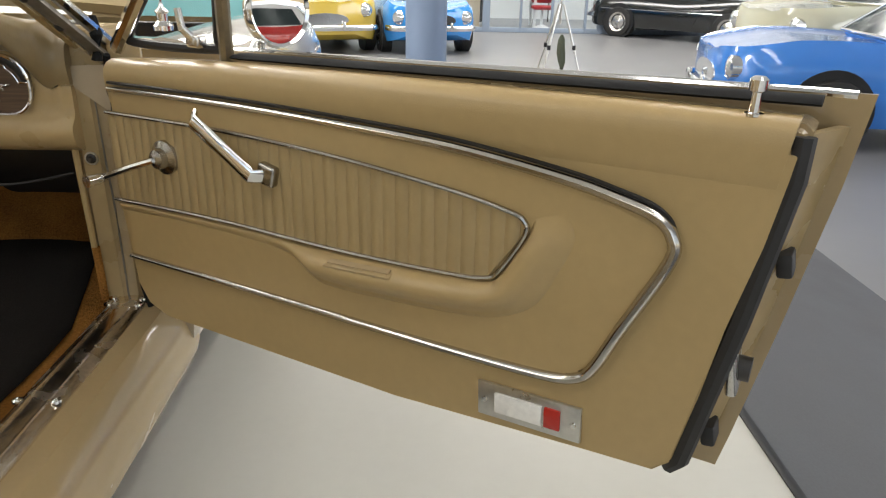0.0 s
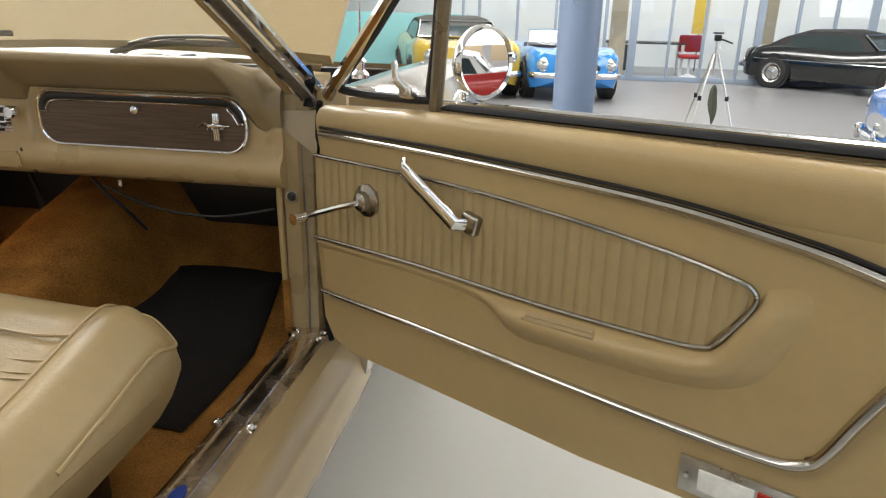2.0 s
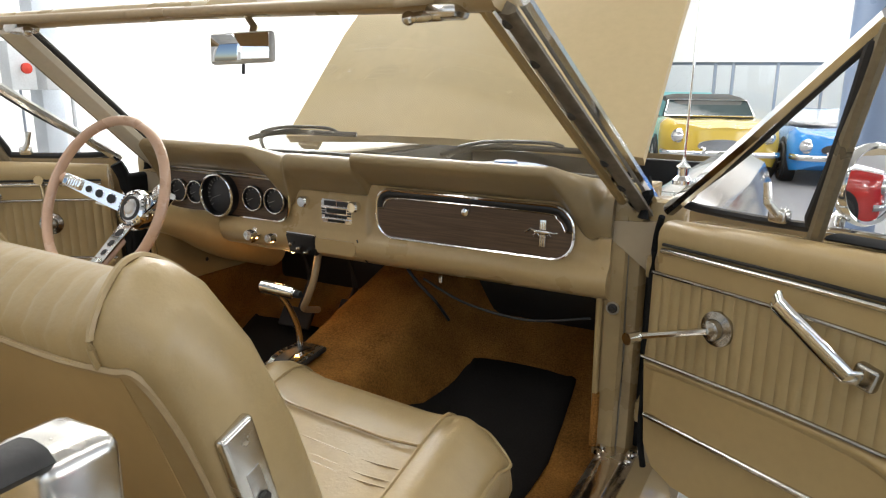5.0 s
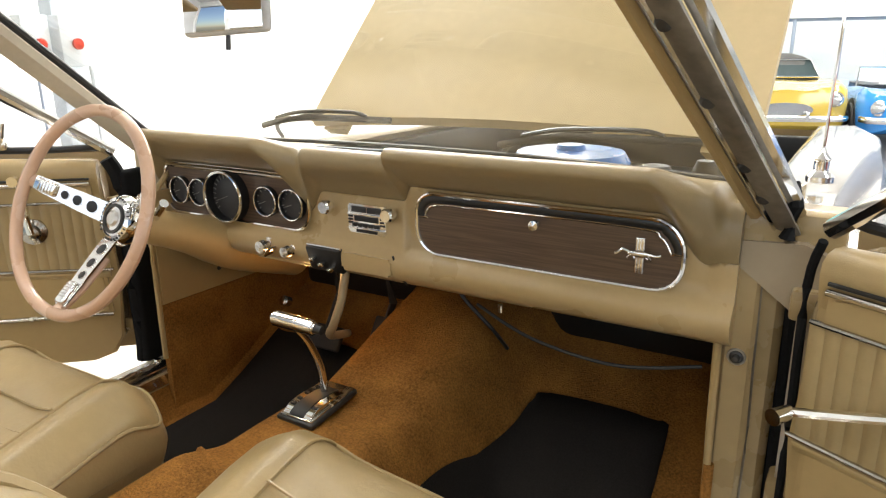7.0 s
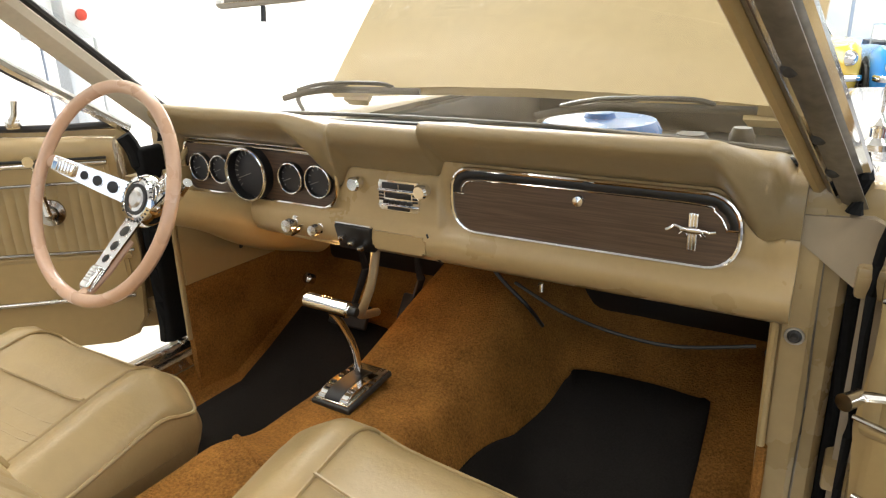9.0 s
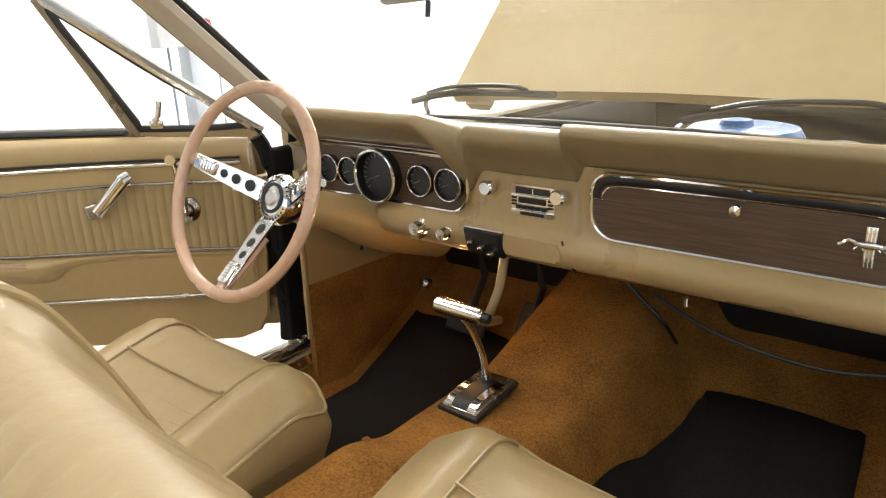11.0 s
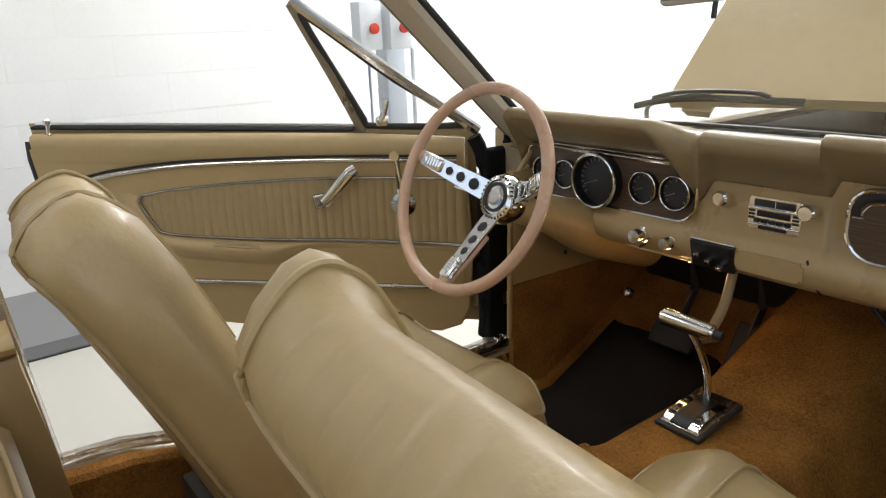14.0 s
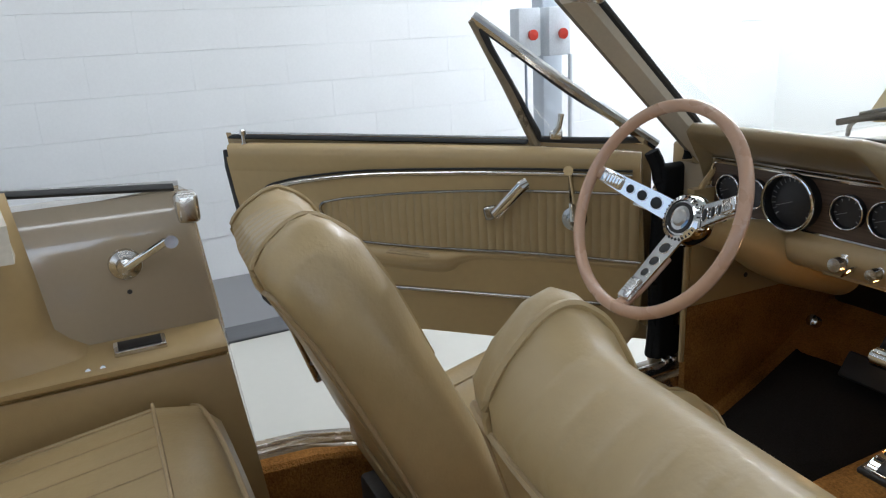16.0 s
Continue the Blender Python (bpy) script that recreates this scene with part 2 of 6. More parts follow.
def rounded(x0, x1, z0, z1, r, seg=6):
    """A rounded rectangle's outline. r: one radius, or four (bottom left, bottom right, top right, top left)."""
    rs = r if isinstance(r, tuple) else (r,) * 4
    out = []
    for (cx, cz, a0), q in zip(((x0, z0, 180), (x1, z0, 270), (x1, z1, 0), (x0, z1, 90)), rs):
        sx, sz = (1 if cx == x0 else -1), (1 if cz == z0 else -1)
        for k in range(seg + 1):
            a = radians(a0 + 90 * k / seg)
            out.append((cx + sx * q + q * math.cos(a), cz + sz * q + q * math.sin(a)))
    return out


def cyl(p0, p1, r0, r1=None, seg=24, bm=None, caps=True):
    p0, p1 = Vector(p0), Vector(p1)
    r1 = r0 if r1 is None else r1
    bm = bm or bmesh.new()
    d = p1 - p0
    bmesh.ops.create_cone(bm, cap_ends=caps, segments=seg, radius1=r0, radius2=r1, depth=d.length, matrix=Matrix.Translation((p0 + p1) / 2) @ d.to_track_quat("Z", "Y").to_matrix().to_4x4())
    return bm


def lathe(profile, m=Matrix(), seg=32, bm=None):
    """A turned form: pairs (radius, height) round the pose's z axis."""
    b2 = bmesh.new()
    rows = [[b2.verts.new((max(r, 1e-4) * math.cos(2 * math.pi * j / seg), max(r, 1e-4) * math.sin(2 * math.pi * j / seg), h)) for j in range(seg)] for r, h in profile]
    for a, b in zip(rows, rows[1:]):
        for j in range(seg):
            b2.faces.new((a[j], a[(j + 1) % seg], b[(j + 1) % seg], b[j]))
    bmesh.ops.transform(b2, matrix=m, verts=b2.verts)
    return join(bm, b2) if bm else b2


def ring(m, r, tube, seg=48, tseg=10, bm=None):
    return lathe([(r + tube * math.cos(a), tube * math.sin(a)) for a in (2 * math.pi * k / tseg for k in range(tseg + 1))], m, seg, bm)


def ball(c, r, bm=None, u=16, v=10, scale=(1, 1, 1)):
    bm = bm or bmesh.new()
    bmesh.ops.create_uvsphere(bm, u_segments=u, v_segments=v, radius=r, matrix=Matrix.Translation(c) @ Matrix.Diagonal((*scale, 1)))
    return bm


FACING_BACK = Matrix.Rotation(radians(90), 4, "X")  # local z points to -y

# ---- hall ----
FLOOR = -0.40


def structure(name, bm, mat, label, smooth=False):
    return tagged(part(name, bm, mat, None, label, smooth), kind="structure")


structure("floor", box(-9, 13, -8, 19, FLOOR - 0.2, FLOOR), floor_mat, "grey polished showroom floor")
structure("ceiling", box(-9, 13, -8, 19, 4.2, 4.4), ceiling_mat, "white showroom ceiling")
wall_w = structure("wall_west", box(-4.75, -4.45, -6.2, 6.0, FLOOR, 4.2), block_mat, "white painted block wall with fine joints")
structure("wall_front", box(-4.45, -1.35, 5.0, 5.2, FLOOR, 4.2), wall_white, "plain white painted wall behind the car")
structure("wall_north", box(-9, 13, 18.6, 18.9, FLOOR, 4.2), wall_white, "white rear wall of the offices")
structure("wall_northwest", box(-9, -8.8, 5.0, 18.6, FLOOR, 4.2), wall_white, "white side wall of the hall")
# glazed sides: piers and lintel leave openings for the daylight
bm = box(-9, 13, -6.4, -6.2, FLOOR, 0.6)
box(-9, 13, -6.4, -6.2, 3.6, 4.2, bm=bm)
for x in (-9, -4.6, -1.8, 4.9, 8, 12.8):
    box(x, x + 0.3, -6.4, -6.2, 0.6, 3.6, bm=bm)
structure("wall_south", bm, wall_white, "white wall with wide window openings")
bm = box(12.0, 12.2, -6.2, 18.6, FLOOR, 0.5)
box(12.0, 12.2, -6.2, 18.6, 3.7, 4.2, bm=bm)
for y in (-6.2, -3, 0, 3, 6, 9, 12, 15, 18.3):
    box(12.0, 12.2, y, y + 0.3, 0.5, 3.7, bm=bm)
structure("wall_east", bm, wall_white, "white wall with wide window openings")

# the low platform that the car stands on
PX0, PX1, PY0, PY1 = -2.28, 2.08, -3.4, 3.4
platform = thing("display_platform", Matrix(), "low cream platform with grey sloping sides under the car", "platform")
part("platform_deck", box(PX0, PX1, PY0, PY1, -0.03, 0.0, 0.004), platform_top, platform)
bm = loft([[(PX1, PY0, -0.004), (PX1 + 1.35, PY0, FLOOR + 0.003), (PX1, PY0, FLOOR + 0.003)], [(PX1, PY1, -0.004), (PX1 + 1.35, PY1, FLOOR + 0.003), (PX1, PY1, FLOOR + 0.003)]])
part("ramp", bm, platform_side, platform, "grey sloping side", smooth=False)
bm = loft([[(PX0, PY0, -0.004), (PX0 - 1.2, PY0, FLOOR + 0.003), (PX0, PY0, FLOOR + 0.003)], [(PX0, PY1, -0.004), (PX0 - 1.2, PY1, FLOOR + 0.003), (PX0, PY1, FLOOR + 0.003)]])
part("ramp", bm, platform_side, platform, "grey sloping side", smooth=False)
for x in (PX0, PX1):
    part("edge_strip", box(x - 0.012, x + 0.012, PY0, PY1, -0.02, 0.005, 0.002), black, platform, "black edge strip")

# column
col = thing("column", pose(1.26, 5.4, FLOOR), "round grey-blue painted steel column", "column", kind="structure")
part("shaft", cyl((0, 0, 0), (0, 0, 4.6), 0.19, seg=40), column_mat, col)
part("base_plate", cyl((0, 0, 0), (0, 0, 0.05), 0.25, seg=40), column_mat, col)

# ---- the car's body ----
car = thing("convertible_car", Matrix(), "tan classic convertible with open doors, raised bonnet and folded roof", "car")

# floor pan with tunnel, toe board
def floor_height(x, y):
    z = 0.25
    if y > 0.05:
        z += 0.55 * (y - 0.05) if y < 0.45 else 0.22 + 1.6 * (y - 0.45)
    hump = max(0.0, min(1.0, (-0.30 - y) / 0.12))
    top = 0.468 + 0.034 * hump * hump * (3 - 2 * hump) + (0.30 * max(0, y + 0.05))
    w = 0.125
    k = max(0.0, min(1.0, (w + 0.10 - abs(x)) / 0.13))
    k = k * k * (3 - 2 * k)
    z = z + (max(top, z + 0.02) - z) * k
    s = max(0.0, min(1.0, (abs(x) - 0.585) / 0.05))
    z = z + max(0, 0.345 + sill_rise(y) - z) * s * s * (3 - 2 * s) if y < 0.25 else z
    if y < -0.95:
        q = min(1, (-0.95 - y) / 0.06)
        z = max(z, 0.25 + 0.12 * q)
    return z


def sill_rise(y):
    s = max(0.0, min(1.0, (-0.55 - y) / 0.42))
    return 0.085 * s * s * (3 - 2 * s)


bm = bmesh.new()
xs = [-0.64 + 1.28 * i / 96 for i in range(97)]
ys = [-1.3 + 1.88 * j / 110 for j in range(111)]
rows = [[bm.verts.new((x, y, floor_height(x, y) + 0.004 * noise.noise((x * 7, y * 7, 0.3)))) for x in xs] for y in ys]
for a, b in zip(rows, rows[1:]):
    for i in range(96):
        bm.faces.new((a[i], a[i + 1], b[i + 1], b[i]))
ext = bmesh.ops.extrude_face_region(bm, geom=bm.faces[:])
bmesh.ops.translate(bm, vec=(0, 0, -0.03), verts=[v for v in ext["geom"] if isinstance(v, bmesh.types.BMVert)])
part("floor_carpet", bm, carpet, car, "rust-brown loop carpet", angle=80)
seam = [(x, -0.385 - 0.45 * (x + 0.06), floor_height(x, -0.385 - 0.45 * (x + 0.06)) + 0.003) for x in (-0.14, -0.11, -0.08, -0.05, -0.02, 0.01)]
part("carpet_seam", sweep(smooth_line(seam, 3), 0.010, 0.008, 6), carpet, car, "raised carpet seam")

for side, mirror in ((1, False), (-1, True)):
    # sill body, scuff plate
    sec = [(0.62, 0.22), (0.62, 0.34), (0.645, 0.352), (0.70, 0.352), (0.735, 0.345), (0.765, 0.31), (0.785, 0.25), (0.77, 0.20), (0.66, 0.18)]
    part("sill", loft([[(x, y, z + sill_rise(y) * (z > 0.3)) for x, z in sec] for y in (-1.25, -1.0, -0.9, -0.8, -0.7, -0.6, -0.5, 0.05)]), paint, car, "tan painted door sill", mirror=mirror)
    slide = lambda x, y: x + (0.705 - x) * 0.30 * sill_rise(y) / 0.085
    bm = loft([[(slide(x, y), y, z + sill_rise(y)) for x, z in ((0.615, 0.330), (0.622, 0.352), (0.635, 0.360), (0.688, 0.360), (0.70, 0.354), (0.70, 0.350), (0.62, 0.345))] for y in (-1.06, -1.0, -0.9, -0.8, -0.7, -0.6, -0.5, 0.03)])
    plate = part("scuff_plate", bm, scuff_mat, car, "worn chrome scuff plate", mirror=mirror)
    for k in range(2):
        bm = sweep([(slide(0.640 + 0.036 * k, y), y, 0.3605 + sill_rise(y)) for y in (-1.03, -0.95, -0.85, -0.75, -0.65, -0.55, -0.03)], 0.006, 0.006, 6)
        part("rib", bm, scuff_mat, plate, mirror=mirror)
    for y in (-1.03, -0.72, -0.36, -0.015, 0.012):
        for x in (0.628, 0.69):
            part("screw", lathe([(0.009, 0.0), (0.008, 0.004), (0.003, 0.006), (0, 0.005)], pose(slide(x, y), y, 0.360 + sill_rise(y)), 12), chrome, plate, mirror=mirror)
    part("sill_carpet", loft([[(0.606, y, 0.30), (0.612, y, 0.350 + sill_rise(y)), (0.62, y, 0.358 + sill_rise(y)), (slide(0.622, y), y, 0.358 + sill_rise(y)), (slide(0.622, y), y, 0.34), (0.63, y, 0.30)] for y in (-1.06, -1.0, -0.9, -0.8, -0.7, -0.62)]), carpet, car, "rust-brown carpet along the sill", mirror=mirror)
    part("maker_badge", lathe([(0.016, 0), (0.016, 0.002), (0.0, 0.003)], pose(0.66, -0.55, 0.362) @ Matrix.Diagonal((0.7, 1.4, 1, 1)), 24), material("blue_enamel", (0.02, 0.05, 0.25), 0.3), plate, "small blue oval badge", mirror=mirror)

    # front door post and kick panel
    sec = [(0.60, 0.09), (0.602, 0.034), (0.612, 0.024), (0.645, 0.022), (0.653, 0.030), (0.672, 0.034), (0.682, 0.048), (0.684, 0.10), (0.62, 0.13)]
    part("door_post", loft([[(x, y + k, z) for x, y in sec] for z, k in ((0.33, 0.0), (0.40, 0.0), (0.5, 0.0), (0.7, 0.0), (0.83, 0.0), (0.90, 0.02))]), paint_dull, car, "tan painted front door post", mirror=mirror)
    part("post_welt", sweep(smooth_line([(0.606, 0.020 if side > 0 else -0.05, 0.40), (0.603, 0.018 if side > 0 else -0.05, 0.6), (0.602, 0.016 if side > 0 else -0.045, 0.76), (0.600, 0.016, 0.84), (0.606, 0.020, 0.87)], 4), 0.013, 0.013, 8), vinyl, car, "tan edge welt", mirror=mirror)
    part("post_welt_low", sweep([(0.607, 0.020, 0.355), (0.607, 0.019, 0.475)], 0.017, 0.015, 8), carpet, car, "rust-brown carpet edge", mirror=mirror)
    part("weld_seam", sweep(smooth_line([(0.653, 0.029, 0.36), (0.655, 0.029, 0.55), (0.652, 0.029, 0.66), (0.650, 0.029, 0.84)], 4), 0.004, 0.004, 6), bronze, car, "dark body seam", mirror=mirror)
    rose = part("jamb_switch", lathe([(0.010, 0), (0.0095, 0.003), (0.006, 0.004), (0.0058, 0.010), (0.004, 0.013), (0, 0.0135)], pose(0.629, 0.022, 0.661) @ FACING_BACK, 16), dark_metal, car, "door light switch", mirror=mirror)
    part("switch_washer", ring(pose(0.629, 0.021, 0.661) @ FACING_BACK, 0.0115, 0.0022, 24, 6), aluminium, rose, mirror=mirror)
    ky = 0.05 if side > 0 else -0.045
    part("kick_panel", loft([[(0.575, 0.62, z), (0.598, ky, z), (0.615, ky, z), (0.60, 0.62, z)] for z in (0.26, 0.532)]), carpet, car, "carpeted kick panel", mirror=mirror)
    part("kick_panel_upper", loft([[(0.572, 0.62, z), (0.595, ky, z), (0.615, ky, z), (0.60, 0.62, z)] for z in (0.535, 0.80)]), vinyl, car, "tan kick panel", mirror=mirror)
    for y, z in ((0.22, 0.66), (0.12, 0.58), (0.30, 0.56)):
        part("kick_screw", lathe([(0.006, 0), (0.005, 0.002), (0, 0.003)], pose(0.590 - 0.02 * (y - 0.05), y, z, 0, -90, 0), 10), dark_metal, car, mirror=mirror)
    part("pillar_foot", loft([[(0.604, y0, z), (0.672, y0 - 0.002, z), (0.684, 0.13, z), (0.600, 0.15, z)] for z, y0 in ((0.82, 0.030), (0.86, 0.028), (0.885, 0.034), (0.905, 0.055))]), paint_dull, car, "tan painted pillar foot", mirror=mirror)
    part("cowl_corner", box(0.682, 0.748, 0.036, 0.12, 0.79, 0.880, 0.008), paint_dull, car, "tan painted cowl corner", mirror=mirror)
    part("corner_seal", sweep([(0.676, 0.012, 0.85), (0.682, 0.012, 0.895), (0.672, 0.02, 0.925)], 0.022, 0.022, 8), felt, car, "black corner seal", mirror=mirror)
    part("hinge_pillar", box(0.682, 0.765, 0.075, 0.14, 0.30, 0.79, 0.006), paint_dull, car, "tan painted hinge pillar", mirror=mirror)
    # black strip put in for the shade in the gap behind the post
    part("hinge_gap_shade", sweep(smooth_line([(0.690, 0.060, 0.36), (0.692, 0.058, 0.6), (0.690, 0.056, 0.78), (0.684, 0.05, 0.84)], 4), 0.020, 0.020, 8), felt, car, "black strip for the shade in the hinge gap", mirror=mirror)
    # driver's side: an added black block gives the open gap its darkness
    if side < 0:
        part("hinge_gap_shade_block", box(0.690, 0.718, -0.042, 0.034, 0.362, 0.84, 0.012, 3), felt, car, "black block for the shade between door and post", mirror=mirror)
    part("hinge_seal", sweep(smooth_line([(0.722, -0.030, 0.365), (0.712, -0.032, 0.44), (0.712, -0.034, 0.6), (0.710, -0.032, 0.80), (0.722, -0.05, 0.868)], 4), 0.034 if side < 0 else 0.012, 0.034 if side < 0 else 0.012, 8), felt, car, "black door seal on the hinge side", mirror=mirror)
    # hinges
    for z in (0.46, 0.76):
        bm = box(0.690, 0.760, 0.000, 0.080, z - 0.022, z + 0.022, 0.006)
        cyl((0.735, -0.010, z - 0.03), (0.735, -0.010, z + 0.03), 0.011, seg=12, bm=bm)
        box(0.722, 0.748, -0.05, 0.0, z - 0.016, z + 0.016, 0.004, bm=bm)
        part("door_hinge", bm, paint_dull, car, "tan painted door hinge", mirror=mirror)

    # windscreen pillar: tan inner trim, chrome outer moulding, black seal
    a, b = Vector((0.655, 0.045, 0.86)), Vector((0.545, -0.40, 1.195))
    line = [a.lerp(b, t) for t in (0, 0.25, 0.5, 0.75, 1)]
    up = Vector((0.3, 0, 1))
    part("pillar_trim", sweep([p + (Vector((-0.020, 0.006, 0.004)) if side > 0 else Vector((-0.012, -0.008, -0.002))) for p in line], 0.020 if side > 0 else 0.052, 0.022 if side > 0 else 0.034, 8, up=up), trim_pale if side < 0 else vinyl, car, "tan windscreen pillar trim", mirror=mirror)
    pil = part("windscreen_pillar", sweep([p + Vector((0.012 if side > 0 else 0.020, -0.004, 0.0)) for p in line], 0.056 if side > 0 else 0.04, 0.022, 8, up=up), bronze, car, "bright metal windscreen pillar", mirror=mirror)
    part("pillar_moulding", sweep([p + Vector((0.035, 0.016, 0.010)) for p in line], 0.022, 0.022, 8, up=up), chrome, car, "chrome windscreen moulding", mirror=mirror)
    part("pillar_lip", sweep([p + Vector((0.004, -0.014, -0.004)) for p in line], 0.006, 0.008, 6, up=up), chrome, car, mirror=mirror)
    part("pillar_seal", sweep([p + Vector((-0.014, 0.026, 0.006)) for p in line], 0.018, 0.018, 8, up=up), rubber, car, "black windscreen seal", mirror=mirror)
    for t in (0.17, 0.32, 0.57, 0.8, 0.95):
        p = a.lerp(b, t) + Vector((0.012, -0.017, -0.004))
        part("screw", lathe([(0.009, 0), (0.007, 0.003), (0, 0.004)], Matrix.Translation(p) @ Vector((0.1, -0.75, -0.6)).to_track_quat("Z", "Y").to_matrix().to_4x4(), 12), dark_metal, pil, mirror=mirror)
    # header clamp
    bm = box(0.455, 0.505, -0.44, -0.39, 1.180, 1.20, 0.008)
    cyl((0.48, -0.43, 1.186), (0.43, -0.435, 1.182), 0.009, 0.007, 12, bm=bm)
    ball((0.43, -0.435, 1.182), 0.010, bm)
    part("roof_clamp", bm, chrome_worn, car, "chrome roof clamp", mirror=mirror)
    # sun visor folded up under the header
    part("sun_visor", obox(pose(0.25, -0.455, 1.203, 8, 0, 0), 0.42, 0.13, 0.014, 0.006, 3), material("visor_vinyl", (0.33, 0.24, 0.13), 0.5), car, "tan folded sun visor", mirror=mirror)

# windscreen header
hdr = smooth_line([(x, -0.40 + 0.06 * (1 - (x / 0.56) ** 2), 1.205 + 0.012 * (1 - (x / 0.56) ** 2)) for x in (-0.56, -0.3, 0, 0.3, 0.56)], 6)
part("windscreen_header", sweep(hdr, 0.07, 0.034, 10), paint_dull, car, "tan windscreen header")
part("header_moulding", sweep([p + Vector((0, 0.032, 0.008)) for p in hdr], 0.02, 0.02, 8), chrome, car, "chrome header moulding")
# glass
lo = smooth_line([(x, 0.10 + 0.10 * (1 - (x / 0.66) ** 2), 0.885) for x in (-0.645, -0.3, 0, 0.3, 0.645)], 5)
hi = smooth_line([(x * 0.56 / 0.66, -0.385 + 0.06 * (1 - (x / 0.66) ** 2), 1.195) for x in (-0.645, -0.3, 0, 0.3, 0.645)], 5)
wind = part("windscreen", loft([lo, hi], closed=False, caps=False), wind_glass, car, "clear windscreen glass")
wind.visible_shadow = False
part("windscreen_seal", sweep([p + Vector((0, -0.004, 0.004)) for p in lo], 0.018, 0.014, 8), rubber, car)

part("windscreen_gasket", sweep([p + Vector((0, -0.012, 0.021)) for p in lo], 0.016, 0.009, 8), rubber, car, "black gasket along the windscreen foot")

# cowl, wings, bonnet, engine bay
bm = loft([[(x, y, z + 0.012 * (1 - (x / 0.7) ** 2)) for y, z in ((0.12, 0.875), (0.22, 0.872), (0.36, 0.850), (0.36, 0.80), (0.12, 0.84))] for x in (-0.72, -0.4, 0, 0.4, 0.72)])
part("cowl", bm, paint_gloss, car, "tan cowl panel")
for side, mirror in ((1, False), (-1, True)):
    secs = []
    for y, z, w in ((0.02, 0.838, 0.0), (0.3, 0.846, 0.01), (0.9, 0.845, 0.02), (1.6, 0.835, 0.01), (2.0, 0.79, -0.02)):
        secs.append([(0.595, y, z - 0.02), (0.62, y, z), (0.70 + w, y, z + 0.004), (0.77 + w, y, z - 0.03), (0.81 + w, y, z - 0.12), (0.82 + w, y, z - 0.30), (0.78 + w, y, 0.25), (0.70, y, 0.25), (0.70, y, z - 0.1)])
    part("front_wing", loft(secs), paint_gloss, car, "tan front wing", mirror=mirror)
hl = []
for v, z in ((0, 0.0), (0.35, 0.36), (0.7, 0.66), (1.05, 0.93), (1.25, 1.06)):
    hl.append([(x, 0.49 + v * 0.95, 0.892 + z * 0.93 + 0.022 * (1 - (x / 0.57) ** 2)) for x in (-0.57, -0.45, -0.2, 0, 0.2, 0.45, 0.57)])
bm = loft(hl, closed=False, caps=False)
ext = bmesh.ops.extrude_face_region(bm, geom=bm.faces[:])
bmesh.ops.translate(bm, vec=(0, -0.02, 0.022), verts=[v for v in ext["geom"] if isinstance(v, bmesh.types.BMVert)])
hood = part("bonnet", bm, bonnet_mat, car, "raised tan bonnet")
for x in (-0.5, 0.5):
    part("bonnet_brace", loft([[(x - 0.04, q[0][1], q[0][2] - 0.004), (x + 0.04, q[0][1], q[0][2] - 0.004), (x + 0.03, q[0][1] + 0.016, q[0][2] - 0.02), (x - 0.03, q[0][1] + 0.016, q[0][2] - 0.02)] for q in hl]), bonnet_mat, hood)
for side, mirror in ((1, False), (-1, True)):
    part("inner_apron", box(0.585, 0.692, 0.44, 1.92, 0.45, 0.800, 0.01), black, car, "black inner wing", mirror=mirror)
part("radiator_panel", box(-0.585, 0.585, 1.88, 1.93, 0.45, 0.76, 0.01), black, car, "black radiator panel")
part("firewall", box(-0.60, 0.60, 0.585, 0.60, 0.45, 0.80, 0.004), black, car, "black firewall")
part("engine_bay", box(-0.58, 0.58, 0.42, 1.9, 0.45, 0.62, 0.02), black, car, "dark engine bay")
bm = lathe([(0.05, 0.62), (0.14, 0.70), (0.155, 0.72), (0.155, 0.80), (0.14, 0.822), (0.04, 0.828), (0.035, 0.84), (0, 0.842)], pose(0.085, 0.74, 0.01), 40)
part("air_cleaner", bm, material("blue_enamel_air_cleaner", (0.05, 0.22, 0.62), 0.25, coat=0.3), car, "round blue air cleaner")
for x, y, r, h in ((0.33, 0.66, 0.045, 0.825), (0.42, 0.78, 0.03, 0.825), (-0.3, 0.7, 0.06, 0.81)):
    part("engine_part", lathe([(r, 0.6), (r, h - 0.02), (r * 0.7, h), (0, h)], pose(x, y, 0), 20), dark_metal, car)
# wipers: a bowed carrier over a rubber blade, on an arm
for x0, x1, zz in ((-0.425, -0.07, 0.0), (0.17, 0.53, -0.008)):
    xm = (x0 + x1) / 2
    bm = sweep(smooth_line([(x0 - 0.05, 0.26, 0.895 + zz), (x0 + 0.03, 0.17, 0.942 + zz), (xm, 0.15, 0.972 + zz)], 6), 0.010, 0.009, 8)
    sweep(smooth_line([(x0 + 0.05, 0.142, 0.956 + zz), (xm - 0.05, 0.138, 0.972 + zz), (xm + 0.08, 0.140, 0.976 + zz), (x1 - 0.06, 0.146, 0.968 + zz)], 6), 0.009, 0.009, 8, bm=bm)
    part("wiper_arm", bm, black, car, "black wiper arm and bowed carrier")
    part("wiper_blade", sweep(smooth_line([(x0, 0.148, 0.936 + zz), (x0 + 0.08, 0.138, 0.953 + zz), (xm, 0.134, 0.962 + zz), (x1, 0.150, 0.962 + zz)], 6), 0.006, 0.013, 8), rubber, car, "black rubber wiper blade")
